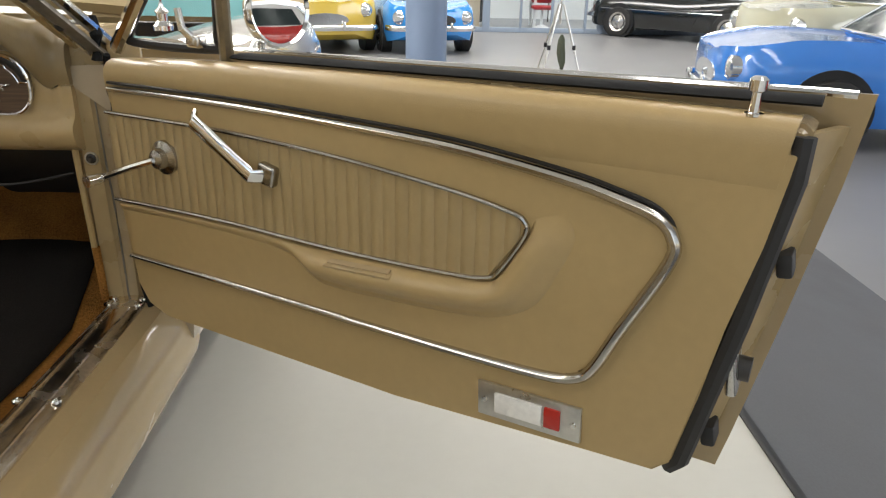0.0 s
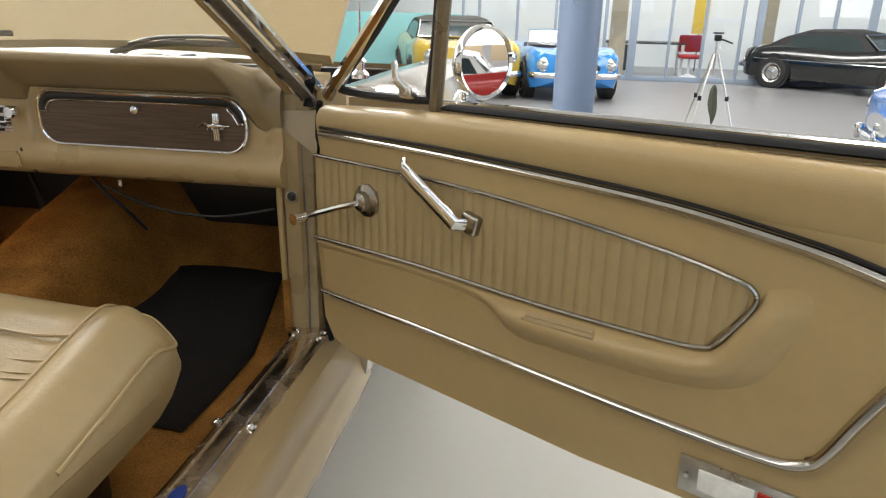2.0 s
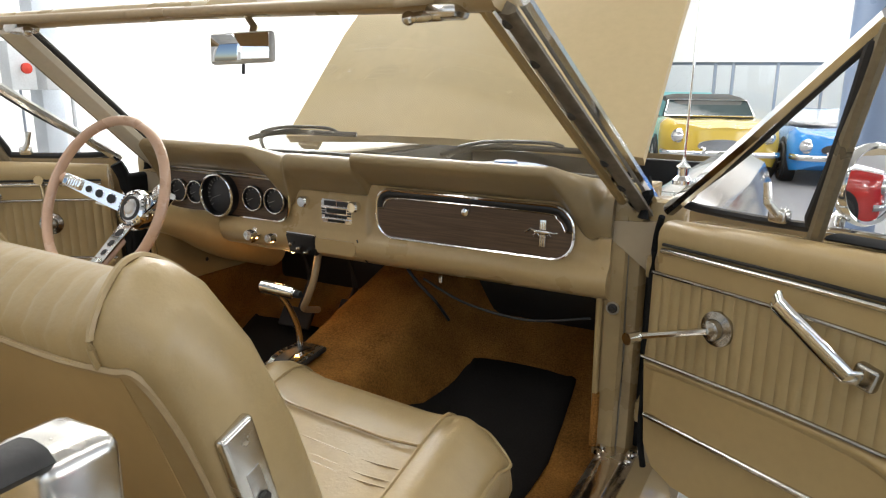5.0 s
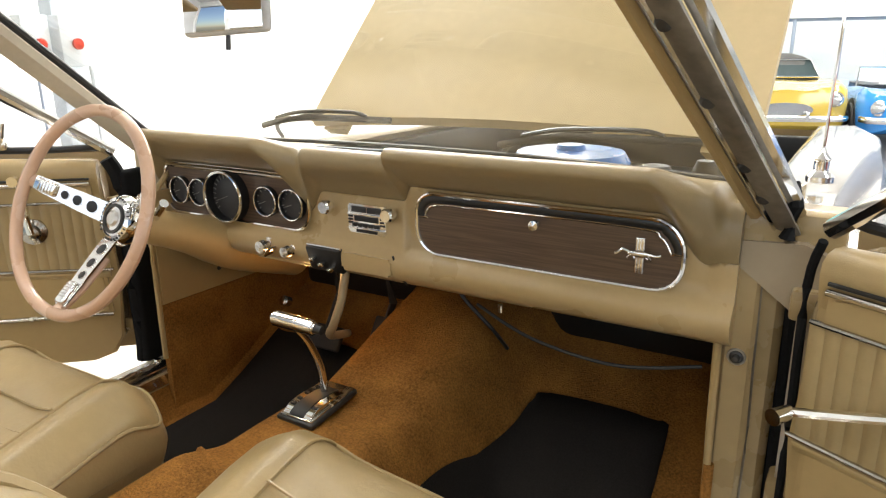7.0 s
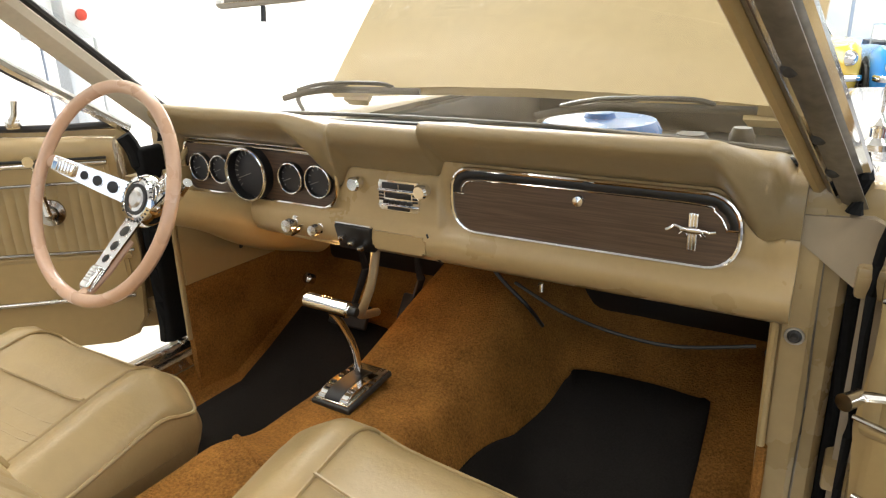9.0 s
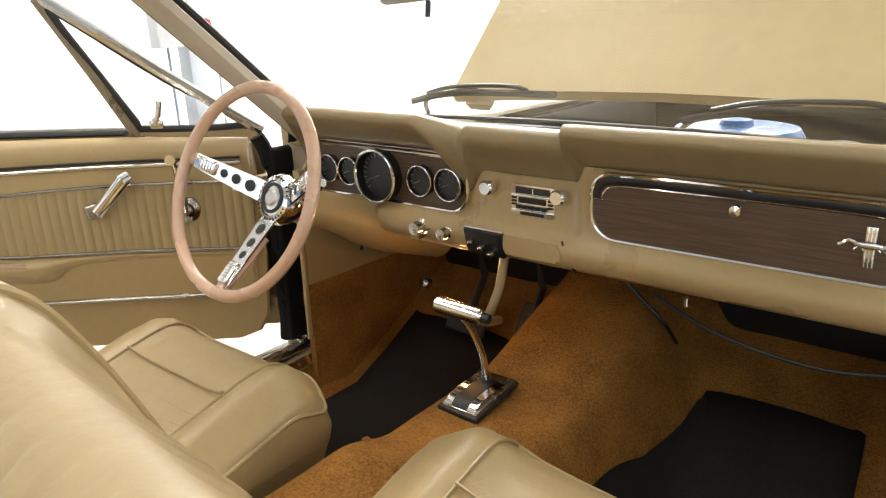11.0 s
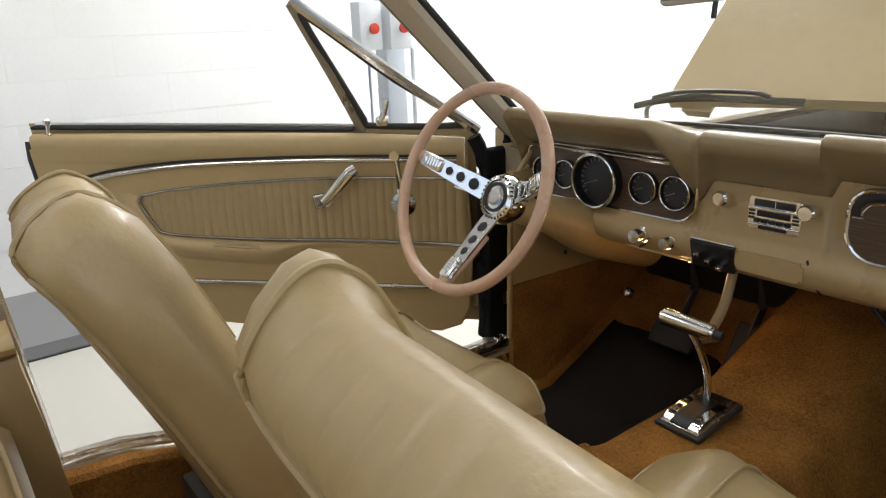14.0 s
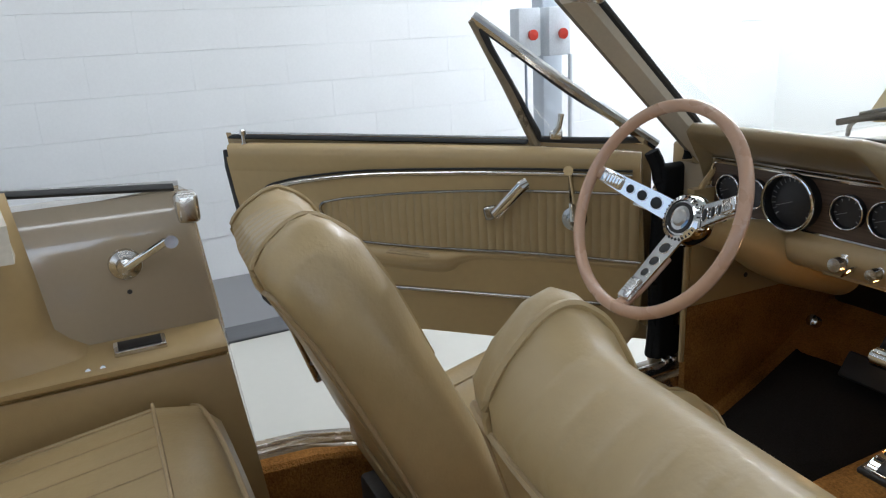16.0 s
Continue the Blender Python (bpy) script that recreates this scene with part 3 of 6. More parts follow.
# aerial on the wing
bm = lathe([(0.022, 0), (0.022, 0.01), (0.012, 0.02), (0.012, 0.035), (0.016, 0.04), (0.006, 0.05), (0.003, 0.06)], pose(0.69, 0.33, 0.875), 20)
cyl((0.69, 0.33, 0.93), (0.70, 0.31, 1.75), 0.0028, 0.002, 8, bm=bm)
part("aerial", bm, chrome, car, "chrome aerial")

# ---- doors ----
PANEL = [(0.0, 0.855), (0.02, 0.868), (0.30, 0.880), (0.83, 0.890), (1.09, 0.893), (1.10, 0.886), (1.085, 0.82), (1.055, 0.65), (1.025, 0.45), (1.0, 0.425), (0.60, 0.397), (0.07, 0.383), (0.02, 0.40), (-0.005, 0.44), (-0.015, 0.60)]
OUTER = [(0.016, 0.817), (0.29, 0.821), (0.51, 0.819), (0.695, 0.813), (0.85, 0.797), (0.92, 0.784), (0.963, 0.772), (0.984, 0.752), (0.985, 0.72), (0.94, 0.621), (0.912, 0.557), (0.89, 0.535), (0.845, 0.525), (0.70, 0.518), (0.50, 0.514), (0.25, 0.510), (0.007, 0.504)]
INNER = [(0.003, 0.776), (0.28, 0.780), (0.507, 0.773), (0.694, 0.758), (0.777, 0.746), (0.805, 0.737), (0.808, 0.716), (0.775, 0.660), (0.757, 0.646), (0.697, 0.638), (0.50, 0.629), (0.26, 0.627), (-0.008, 0.615)]


def inner_top(x):
    return np.interp(x, [p[0] for p in INNER[:6]], [p[1] for p in INNER[:6]])


def inner_bottom(x):
    q = INNER[:6:-1]
    return np.interp(x, [p[0] for p in q], [p[1] for p in q])


def build_door(side, m):
    mirror = side < 0
    # steel frame: the inner face at y 0.012, the outer skin at 0.125
    door = part("door", prism([(x, z - 0.006) for x, z in PANEL], "y", 0.012, 0.085, 0.008, 3), paint, car, "open tan door with chrome-trimmed panel", mirror=mirror)
    door.matrix_parent_inverse = Matrix()
    door.matrix_basis = m
    secs = []
    for k in range(13):
        u = k / 12
        secs.append([(0.0 + (1.148 - 0.082 * (1 - w) ** 1.2) * u - 0.02 * (1 - u), 0.088 + 0.034 * math.sin(math.pi * (0.15 + 0.75 * w)) + d, 0.372 + (0.50 + 0.04 * u) * w + 0.02 * u * (1 - w)) for w, d in ((0, 0), (0.1, 0.004), (0.4, 0.004), (0.8, 0), (1, 0), (1, -0.006), (0.8, -0.014), (0.4, -0.014), (0.1, -0.012))])
    part("outer_skin", loft(secs), paint, door, "tan painted outer skin", mirror=mirror)
    # main trim panel
    sub = lambda n, bm, mt, lb="", ang=38: part(n, bm, mt, door, lb, mirror=mirror, angle=ang)
    low_panel = [(x, z - 0.030 if z > 0.84 else z) for x, z in PANEL]
    sub("trim_panel", prism(low_panel, "y", 0.0, 0.012, 0.005, 3), vinyl, "tan vinyl trim panel")
    # raised field inside the outer bright moulding
    o2 = [tuple(p)[:2] for p in smooth_line([(x, z, 0) for x, z in OUTER], 3)]
    sub("raised_field", prism(o2, "y", -0.010, 0.002, 0.009, 4), vinyl)
    # rolled top of the panel
    top = [(0.0, 0.859), (0.30, 0.875), (0.83, 0.885), (1.08, 0.888)]
    top = [tuple(p)[:2] for p in smooth_line([(x, z, 0) for x, z in top], 6)]
    secs = []
    for x, z in top:
        secs.append([(x + 0.006 * (x / 1.08) * (dz / 0.05 + 1), y if y > 0 else y * (1 - 0.7 * max(0.0, x / 1.08) ** 4), z + 0.005 + dz) for y, dz in ((0.002, -0.078), (-0.0006, -0.072), (-0.0025, -0.058), (-0.005, -0.042), (-0.006, -0.029), (-0.004, -0.015), (0.004, -0.005), (0.016, 0.0), (0.034, 0.0), (0.034, -0.05))])
    sub("padded_top", loft(secs), vinyl, "rounded top of the panel", 75)
    line = smooth_line([(x, -0.011, z) for x, z in OUTER], 5)
    tape = [0.75 + 0.5 * math.sin(math.pi * i / len(line)) for i in range(len(line))]
    sub("outer_moulding", sweep(line, 0.013, 0.014, 10, up=(0, 1, 0), taper=tape), moulding_mat, "chrome moulding")
    # black strip drawn as the dark reflection on the moulding's upper edge
    sub("moulding_dark_line", sweep([p + Vector((0, 0.001, 0.0105)) for p in line[:44]], 0.006, 0.007, 6, up=(0, 1, 0)), black, "black strip for the dark reflection along the moulding")
    # pleated insert: one flute after another
    n = 38
    for k in range(n):
        x0, x1 = 0.0 + 0.80 * k / n, 0.80 * (k + 1) / n
        cols = []
        for q in range(5):
            x = x0 + (x1 - x0) * q / 4
            y = -0.0112 - 0.0030 * math.sin(math.pi * q / 4) ** 0.5
            zt, zb = inner_top(x), inner_bottom(x)
            if x > 0.757:
                zb = max(zb, 0.646 + (x - 0.757) * 1.45)
            cols.append([(x, y, zt), (x, y, zb), (x, -0.004, zb), (x, -0.004, zt)])
        sub("pleat", loft(cols), leather)
    line = smooth_line([(x, -0.0145, z) for x, z in INNER], 5)
    sub("inner_moulding", sweep(line, 0.007, 0.008, 8, up=(0, 1, 0)), dark_chrome, "chrome moulding round the pleated insert")
    # armrest: a crescent that swells out under and behind the insert
    lower = smooth_line([(0.0, 0, 0.598), (0.16, 0, 0.606), (0.30, 0, 0.609), (0.39, 0, 0.606), (0.432, 0, 0.597), (0.458, 0, 0.584), (0.50, 0, 0.577), (0.613, 0, 0.583), (0.707, 0, 0.591), (0.772, 0, 0.603), (0.815, 0, 0.630), (0.842, 0, 0.68), (0.858, 0, 0.722), (0.852, 0, 0.752)], 6)
    upper = smooth_line([(0.0, 0, 0.610), (0.16, 0, 0.616), (0.30, 0, 0.6215), (0.39, 0, 0.622), (0.44, 0, 0.6225), (0.48, 0, 0.6235), (0.53, 0, 0.6245), (0.62, 0, 0.629), (0.70, 0, 0.634), (0.758, 0, 0.641), (0.778, 0, 0.655), (0.797, 0, 0.688), (0.812, 0, 0.716), (0.818, 0, 0.740)], 6)
    secs = []
    for k, (p, q) in enumerate(zip(upper, lower)):
        u = k / (len(upper) - 1)
        dep = 0.005 + 0.029 * min(1, max(0.0, (u - 0.22) / 0.16)) * min(1, max(0.02, (1 - u) / 0.45) ** 0.9)
        dep *= min(1.0, max(0.05, (1 - u) / 0.1))
        secs.append([(p.x, -0.007, p.z)] + [(p.x + (q.x - p.x) * s, -0.0098 - dep * h, p.z + (q.z - p.z) * s) for s, h in ((0.0, 0.30), (0.10, 0.66), (0.25, 0.92), (0.42, 1.0), (0.60, 0.92), (0.80, 0.66), (0.98, 0.36), (1.14, 0.14), (1.30, 0.02))] + [(p.x + (q.x - p.x) * 1.34, -0.007, p.z + (q.z - p.z) * 1.34)])
    sub("armrest", loft(secs), vinyl, "moulded tan armrest", 75)
    sub("pull_slot", obox(pose(0.560, -0.036, 0.6165, 20, -4, 0), 0.120, 0.012, 0.006, 0.002), leather, "finger slot")
    sub("pull_recess", obox(pose(0.560, -0.032, 0.6215, 20, -4, 0), 0.110, 0.010, 0.003, 0.001), piping_mat)
    # window crank
    cm = pose(0.145, -0.012, 0.716) @ FACING_BACK
    sub("crank_rose", lathe([(0.030, 0), (0.029, 0.006), (0.018, 0.011), (0.016, 0.022), (0.010, 0.026), (0, 0.027)], cm, 28), dark_chrome, "chrome crank rose")
    end = (0.015, -0.05, 0.667) if side > 0 else (0.150, -0.045, 0.84)
    sub("window_crank", sweep([(0.145, -0.036, 0.716), (0.10 if side > 0 else 0.146, -0.046, 0.700 if side > 0 else 0.76), end], 0.016, 0.012, 8), chrome, "chrome window crank")
    bm = cyl(end, (end[0], end[1] - 0.03, end[2]), 0.009, 0.011, 14)
    sub("crank_knob", bm, chrome, "crank knob")
    # inner release handle
    hx_ = 0.372 if side > 0 else 0.335
    sub("handle_plate", obox(pose(hx_ + 0.01, -0.018, 0.726, 0, 12, 0), 0.034, 0.018, 0.034, 0.006, 3), dark_chrome, "square chrome handle base")
    a, b = Vector((hx_ - 0.004, -0.032, 0.726)), Vector((0.262, -0.046, 0.797))
    sub("release_handle", sweep([a + Vector((0.01, 0.012, -0.004)), a + Vector((0, -0.008, 0)), b, b + Vector((-0.010, 0.012, 0.005))], 0.027, 0.012, 10, up=(0, 1, 0)), chrome, "chrome release handle")
    # warning reflector plate near the rear lower corner
    rp = obox(pose(0.826, -0.003, 0.456, 0, -2.5, 0), 0.155, 0.006, 0.055, 0.002)
    sub("reflector_plate", rp, aluminium, "bright metal courtesy lamp plate")
    sub("lamp_lens", obox(pose(0.812, -0.0075, 0.4555, 0, -2.5, 0), 0.072, 0.005, 0.032, 0.002), material("clear_white_lens", (0.78, 0.76, 0.70), 0.25, coat=0.3), "white lamp lens")
    sub("lamp_lens", obox(pose(0.863, -0.0075, 0.4580, 0, -2.5, 0), 0.024, 0.005, 0.032, 0.002), red_lens, "red lamp lens")
    for x in (0.760, 0.893):
        sub("screw", lathe([(0.005, 0), (0.004, 0.002), (0, 0.0025)], pose(x, -0.006, 0.453 + 0.04 * (x - 0.760)) @ FACING_BACK, 12), chrome)
    # window slot seals and the bright outer ledge
    edge = [(0.27, 0.885), (0.83, 0.899), (1.10, 0.906)]
    sub("window_seal", sweep([(x, 0.056, z + 0.000) for x, z in edge], 0.05, 0.010, 8), felt, "black window slot seal")
    sub("belt_moulding", sweep([(x, 0.096, z + 0.003) for x, z in [(0.0, 0.872)] + edge + [(1.13, 0.906)]], 0.009, 0.010, 8), chrome, "bright belt moulding")
    sub("lock_knob", lathe([(0.010, 0), (0.010, 0.003), (0.006, 0.004), (0.0055, 0.024), (0.0095, 0.026), (0.0095, 0.037), (0.006, 0.040), (0, 0.040)], pose(1.040, 0.018, 0.890), 16), chrome, "chrome lock knob")
    # rear end face: seal, latch, buffers
    e0, e1 = Vector((1.098, 0.0, 0.885)), Vector((1.018, 0.0, 0.435))
    at = lambda t, y, dx=0.0: Vector((e0.x + (e1.x - e0.x) * t + dx, y, e0.z + (e1.z - e0.z) * t))
    sub("door_seal", sweep([at(0.02, 0.012, -0.004), at(0.12, 0.010, 0.004), at(0.5, 0.010, 0.010), at(0.97, 0.012, 0.010), at(1.01, 0.02, 0.0)], 0.024, 0.024, 8, up=(0, 1, 0)), rubber, "black foam door seal")
    sub("end_face", loft([[tuple(at(t, 0.014, -0.004)), tuple(at(t, 0.108, 0.040)), tuple(at(t, 0.108, 0.028)), tuple(at(t, 0.014, -0.014))] for t in (0.02, 0.5, 1.0)]), paint_dull, "painted door end face")
    lm = at(0.66, 0.055, 0.020)
    sub("latch", obox(Matrix.Translation(lm) @ pose(0, 0, 0, 0, -10, 0), 0.014, 0.05, 0.085, 0.005, 3), chrome_worn, "metal door latch")
    sub("latch_rotor", cyl(lm + Vector((0.006, 0.004, -0.012)), lm + Vector((0.022, 0.004, -0.012)), 0.016, seg=10), dark_metal, "latch rotor")
    for t in (0.37, 0.93):
        sub("rubber_buffer", obox(Matrix.Translation(at(t, 0.07, 0.030)) @ pose(0, 0, 0, 0, -10, 0), 0.018, 0.035, 0.03, 0.004), rubber, "rubber buffer")
    for t in (0.5, 0.83):
        sub("screw", lathe([(0.008, 0), (0.006, 0.004), (0, 0.005)], Matrix.Translation(at(t, 0.045, 0.012)) @ pose(0, 0, 0, 0, 80, 0), 10), chrome)
    # quarter light: frame, glass, catch
    post = [(0.245, 0.05, 0.876), (0.300, 0.0, 1.02), (0.362, -0.055, 1.172)]
    rake = [(-0.03, 0.05, 0.876), (0.16, -0.002, 1.018), (0.362, -0.055, 1.178)]
    sub("quarter_light_post", sweep(post, 0.024, 0.022, 8, up=(0, 1, 0)), post_brown, "brown-grey quarter light post")
    sub("quarter_light_frame", sweep(rake, 0.026, 0.024, 8, up=(0, 1, 0)), chrome, "chrome quarter light frame")
    sub("quarter_light_seal", sweep(smooth_line([(0.228, 0.05, 0.893), (0.04, 0.05, 0.889), (0.012, 0.05, 0.905), (0.155, 0.002, 1.003), (0.325, -0.045, 1.140), (0.335, -0.045, 1.128), (0.285, 0.005, 1.01), (0.240, 0.04, 0.91)], 4, True), 0.016, 0.014, 8, True, up=(0, 1, 0)), rubber, "black quarter light seal")
    gl = loft([[(0.228, y + 0.046, 0.895), (0.03, y + 0.046, 0.895), (0.155, y + 0.004, 0.995), (0.330, y - 0.045, 1.135)] for y in (0.0, 0.004)])
    pane = sub("quarter_light_glass", gl, clear_glass, "clear quarter light glass")
    pane.visible_shadow = False
    bm = obox(pose(0.195, 0.035, 0.905), 0.03, 0.022, 0.022, 0.006, 3)
    sweep([(0.20, 0.03, 0.905), (0.185, 0.018, 0.925), (0.180, 0.018, 0.955)], 0.010, 0.014, 8, bm=bm)
    sub("quarter_light_catch", bm, chrome_worn, "chrome quarter light catch")
    return door


door_p = build_door(1, pose(0.727, -0.076, 0, 0, 0, -31.5))
door_d = build_door(-1, pose(-0.727, -0.076, 0, 0, 0, 45.0))

# round door mirror on the passenger door
mm = Matrix.Translation((0.25, 0.17, 0.95)) @ Vector((0.985, -0.17, 0.02)).to_track_quat("Z", "Y").to_matrix().to_4x4()
head = part("door_mirror", lathe([(0.056, 0.004), (0.061, 0.008), (0.065, 0.0), (0.063, -0.012), (0.045, -0.034), (0.02, -0.046), (0, -0.048)], mm, 40), chrome, door_p, "round chrome door mirror")
part("door_mirror_glass", lathe([(0.057, 0.003), (0.03, 0.0035), (0, 0.0035)], mm, 40), mirror_mat, door_p, "round mirror glass")
part("door_mirror_stem", sweep(smooth_line([(0.235, 0.17, 0.92), (0.215, 0.155, 0.895), (0.23, 0.13, 0.872)], 6), 0.026, 0.018, 10), chrome, door_p, "chrome mirror stem")

# ---- dashboard ----
POD = [(0.17, 0.885), (0.08, 0.908), (0.0, 0.927), (-0.055, 0.941), (-0.074, 0.9425), (-0.083, 0.937), (-0.086, 0.929), (-0.083, 0.922), (-0.062, 0.905), (-0.038, 0.888), (-0.014, 0.872), (-0.002, 0.865), (0.002, 0.84), (0.002, 0.78), (0.0, 0.752)]
MID = [(0.17, 0.884), (0.08, 0.906), (0.0, 0.922), (-0.036, 0.928), (-0.052, 0.926), (-0.060, 0.919), (-0.0615, 0.908), (-0.0605, 0.899), (-0.054, 0.890), (-0.036, 0.876), (-0.014, 0.856), (-0.004, 0.838), (0.0, 0.832), (-0.006, 0.815), (-0.010, 0.752)]
FLANK = [(0.17, 0.884), (0.08, 0.906), (0.0, 0.918), (-0.024, 0.914), (-0.034, 0.900), (-0.031, 0.876), (-0.024, 0.850), (-0.014, 0.826), (-0.008, 0.814), (-0.004, 0.806), (-0.001, 0.800), (0.0, 0.796), (0.001, 0.790), (0.001, 0.77), (0.0, 0.752)]
END = [(0.17, 0.872), (0.08, 0.884), (0.03, 0.888), (0.010, 0.886), (-0.006, 0.874), (-0.011, 0.858), (-0.013, 0.844), (-0.013, 0.832), (-0.012, 0.824), (-0.011, 0.817), (-0.009, 0.811), (-0.008, 0.805), (-0.007, 0.798), (-0.007, 0.78), (-0.008, 0.752)]
LOW = [(-0.014, 0.743), (-0.028, 0.728), (-0.03, 0.712), (-0.022, 0.692), (0.0, 0.678), (0.05, 0.675), (0.16, 0.70)]
# shapes along the dashboard: driver's hood, its sloping flank, the middle, the glovebox hood and its sloping end
DASH_STATIONS = [(-0.622, END), (-0.602, POD), (-0.248, POD), (-0.176, FLANK), (-0.142, MID), (0.050, MID), (0.063, POD), (0.506, POD), (0.578, FLANK), (0.600, END), (0.622, END)]


def dash_section(x):
    """Outline (y, z) of the dashboard at x: overhanging pad, face, lower roll."""
    for (xa, a), (xb, b) in zip(DASH_STATIONS, DASH_STATIONS[1:]):
        if xa <= x <= xb + 1e-6:
            t = (x - xa) / (xb - xa)
            t = t * t * (3 - 2 * t)
            return [(ya + (yb - ya) * t, za + (zb - za) * t) for (ya, za), (yb, zb) in zip(a, b)] + LOW


xs = sorted(set([round(-0.62 + 1.24 * i / 160, 4) for i in range(161)] + [0.048, 0.052, 0.054, 0.056, 0.058, 0.060, 0.062, 0.064, 0.066, -0.248, -0.176, 0.506]))
pads, panels = [], []
for x in xs:
    sec = dash_section(x)
    pads.append([(x, y, z) for y, z in sec[:12]] + [(x, 0.10, sec[11][1] + 0.002)])
    panels.append([(x, 0.10, sec[11][1] - 0.004), (x, sec[11][0] + 0.003, sec[11][1] - 0.0015)] + [(x, y, z) for y, z in sec[12:]])
dash = part("dashboard", loft(panels), dash_paint, car, "tan dashboard with a padded, two-podded brow", angle=60)
dash.location.y = 0.016
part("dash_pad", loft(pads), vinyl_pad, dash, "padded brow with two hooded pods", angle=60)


def on_dash(name, bm, mt, label="", smooth=True):
    return part(name, bm, mt, dash, label, smooth)


# instrument cluster
cl = rounded(-0.600, -0.176, 0.750, 0.856, (0.03, 0.040, 0.012, 0.016))
on_dash("cluster_panel", prism(cl, "y", -0.004, 0.006, 0.002), wood, "walnut-look instrument panel")
on_dash("cluster_bezel", sweep([(x, -0.006, z) for x, z in cl], 0.008, 0.010, 8, True, up=(0, 1, 0)), chrome, "chrome panel bezel")
on_dash("cluster_strip", sweep([(-0.60, -0.008, 0.864), (-0.222, -0.008, 0.864)], 0.008, 0.006, 8), chrome, "chrome strip")
tick = material("pale_gauge_print", (0.25, 0.25, 0.23), 0.5)
for x, r in ((-0.550, 0.031), (-0.487, 0.031), (-0.398, 0.057), (-0.288, 0.032), (-0.217, 0.033)):
    gm = pose(x, -0.004, 0.803) @ FACING_BACK
    d = 0.012 if r < 0.05 else 0.024
    on_dash("gauge_shroud", lathe([(r * 0.88, 0.002), (r * 0.90, d), (r * 0.97, d), (r * 0.97, 0.0)], gm, 40), black, "black gauge shroud")
    on_dash("gauge_ring", ring(gm @ pose(0, 0, d), r * 0.945, r * 0.055 if r < 0.05 else 0.0035, 44, 8), chrome, "chrome gauge ring")
    on_dash("gauge_dial", lathe([(r * 0.88, 0.004), (r * 0.5, 0.005), (0, 0.005)], gm, 32), gauge_face, "dark dial")
    bm = bmesh.new()
    for k in range(9 if r < 0.05 else 19):
        a = radians(-40 + 260 * k / (8 if r < 0.05 else 18))
        p = gm @ Vector((r * 0.74 * math.cos(a), r * 0.74 * math.sin(a), 0.0065))
        obox(Matrix.Translation(p) @ pose(0, 0, 0, 0, -math.degrees(a), 0), r * 0.14, 0.001, 0.0016 if r < 0.05 else 0.002, bm=bm)
    on_dash("dial_marks", bm, tick, "pale scale marks", False)
    a = radians(200)
    on_dash("gauge_needle", sweep([gm @ Vector((0, 0, 0.009)), gm @ Vector((r * 0.65 * math.cos(a), r * 0.65 * math.sin(a), 0.009))], 0.0022, 0.0015, 6), tick)

# glovebox
gl = rounded(0.082, 0.546, 0.748, 0.858, (0.045, 0.045, 0.05, 0.035))
gi = rounded(0.098, 0.534, 0.764, 0.853, (0.038, 0.034, 0.042, 0.022))
on_dash("glovebox_lid", prism(gl, "y", -0.008, 0.006, 0.002), wood, "walnut-look glovebox lid")
on_dash("glovebox_trim", sweep([(x, -0.009, z) for x, z in gl], 0.008, 0.009, 8, True, up=(0, 1, 0)), chrome, "chrome lid trim")
top = smooth_line([(0.090, -0.0095, 0.816), (0.093, -0.0095, 0.834), (0.116, -0.0095, 0.848), (0.20, -0.0095, 0.850), (0.48, -0.0095, 0.850), (0.520, -0.0095, 0.840), (0.536, -0.0095, 0.820), (0.538, -0.0095, 0.808)], 6)
on_dash("glovebox_recess", sweep(top, 0.014, 0.004, 8, up=(0, 1, 0)), black, "black recess line")
low = [Vector((0.105, -0.010, 0.815))] + [Vector((0.317 + (p.x - 0.317) * 0.955, -0.0105, p.z - 0.0085)) for p in top[4:-4]] + [Vector((0.531, -0.0105, 0.808)), Vector((0.545, -0.0105, 0.808))]
on_dash("glovebox_trim", sweep([Vector((0.088, -0.0105, 0.815))] + low, 0.004, 0.005, 8, up=(0, 1, 0)), chrome, "thin chrome inner line")
on_dash("glovebox_knob", lathe([(0.006, 0), (0.006, 0.008), (0.009, 0.012), (0.008, 0.018), (0, 0.020)], pose(0.314, -0.011, 0.829) @ FACING_BACK, 18), chrome, "chrome lid knob")
bm = obox(pose(0.482, -0.012, 0.800), 0.0135, 0.003, 0.056, 0.001)
for x in (0.4775, 0.482, 0.4865):
    obox(pose(x, -0.0138, 0.800), 0.0032, 0.003, 0.056, 0.001, bm=bm)
ball((0.482, -0.016, 0.803), 0.010, bm, scale=(1.9, 0.35, 0.55))
sweep([(0.468, -0.018, 0.806), (0.458, -0.018, 0.809), (0.450, -0.018, 0.803), (0.446, -0.018, 0.801)], 0.007, 0.005, 6, bm=bm)
sweep([(0.498, -0.018, 0.805), (0.506, -0.018, 0.803), (0.515, -0.018, 0.805)], 0.005, 0.004, 6, bm=bm)
for x, dx in ((0.469, -0.008), (0.473, 0.004), (0.491, 0.007), (0.495, 0.010)):
    sweep([(x, -0.017, 0.801), (x + dx * 0.6, -0.017, 0.7965), (x + dx * 0.5, -0.017, 0.794)], 0.002, 0.002, 6, bm=bm)
on_dash("emblem", bm, chrome, "small bright bar emblem")

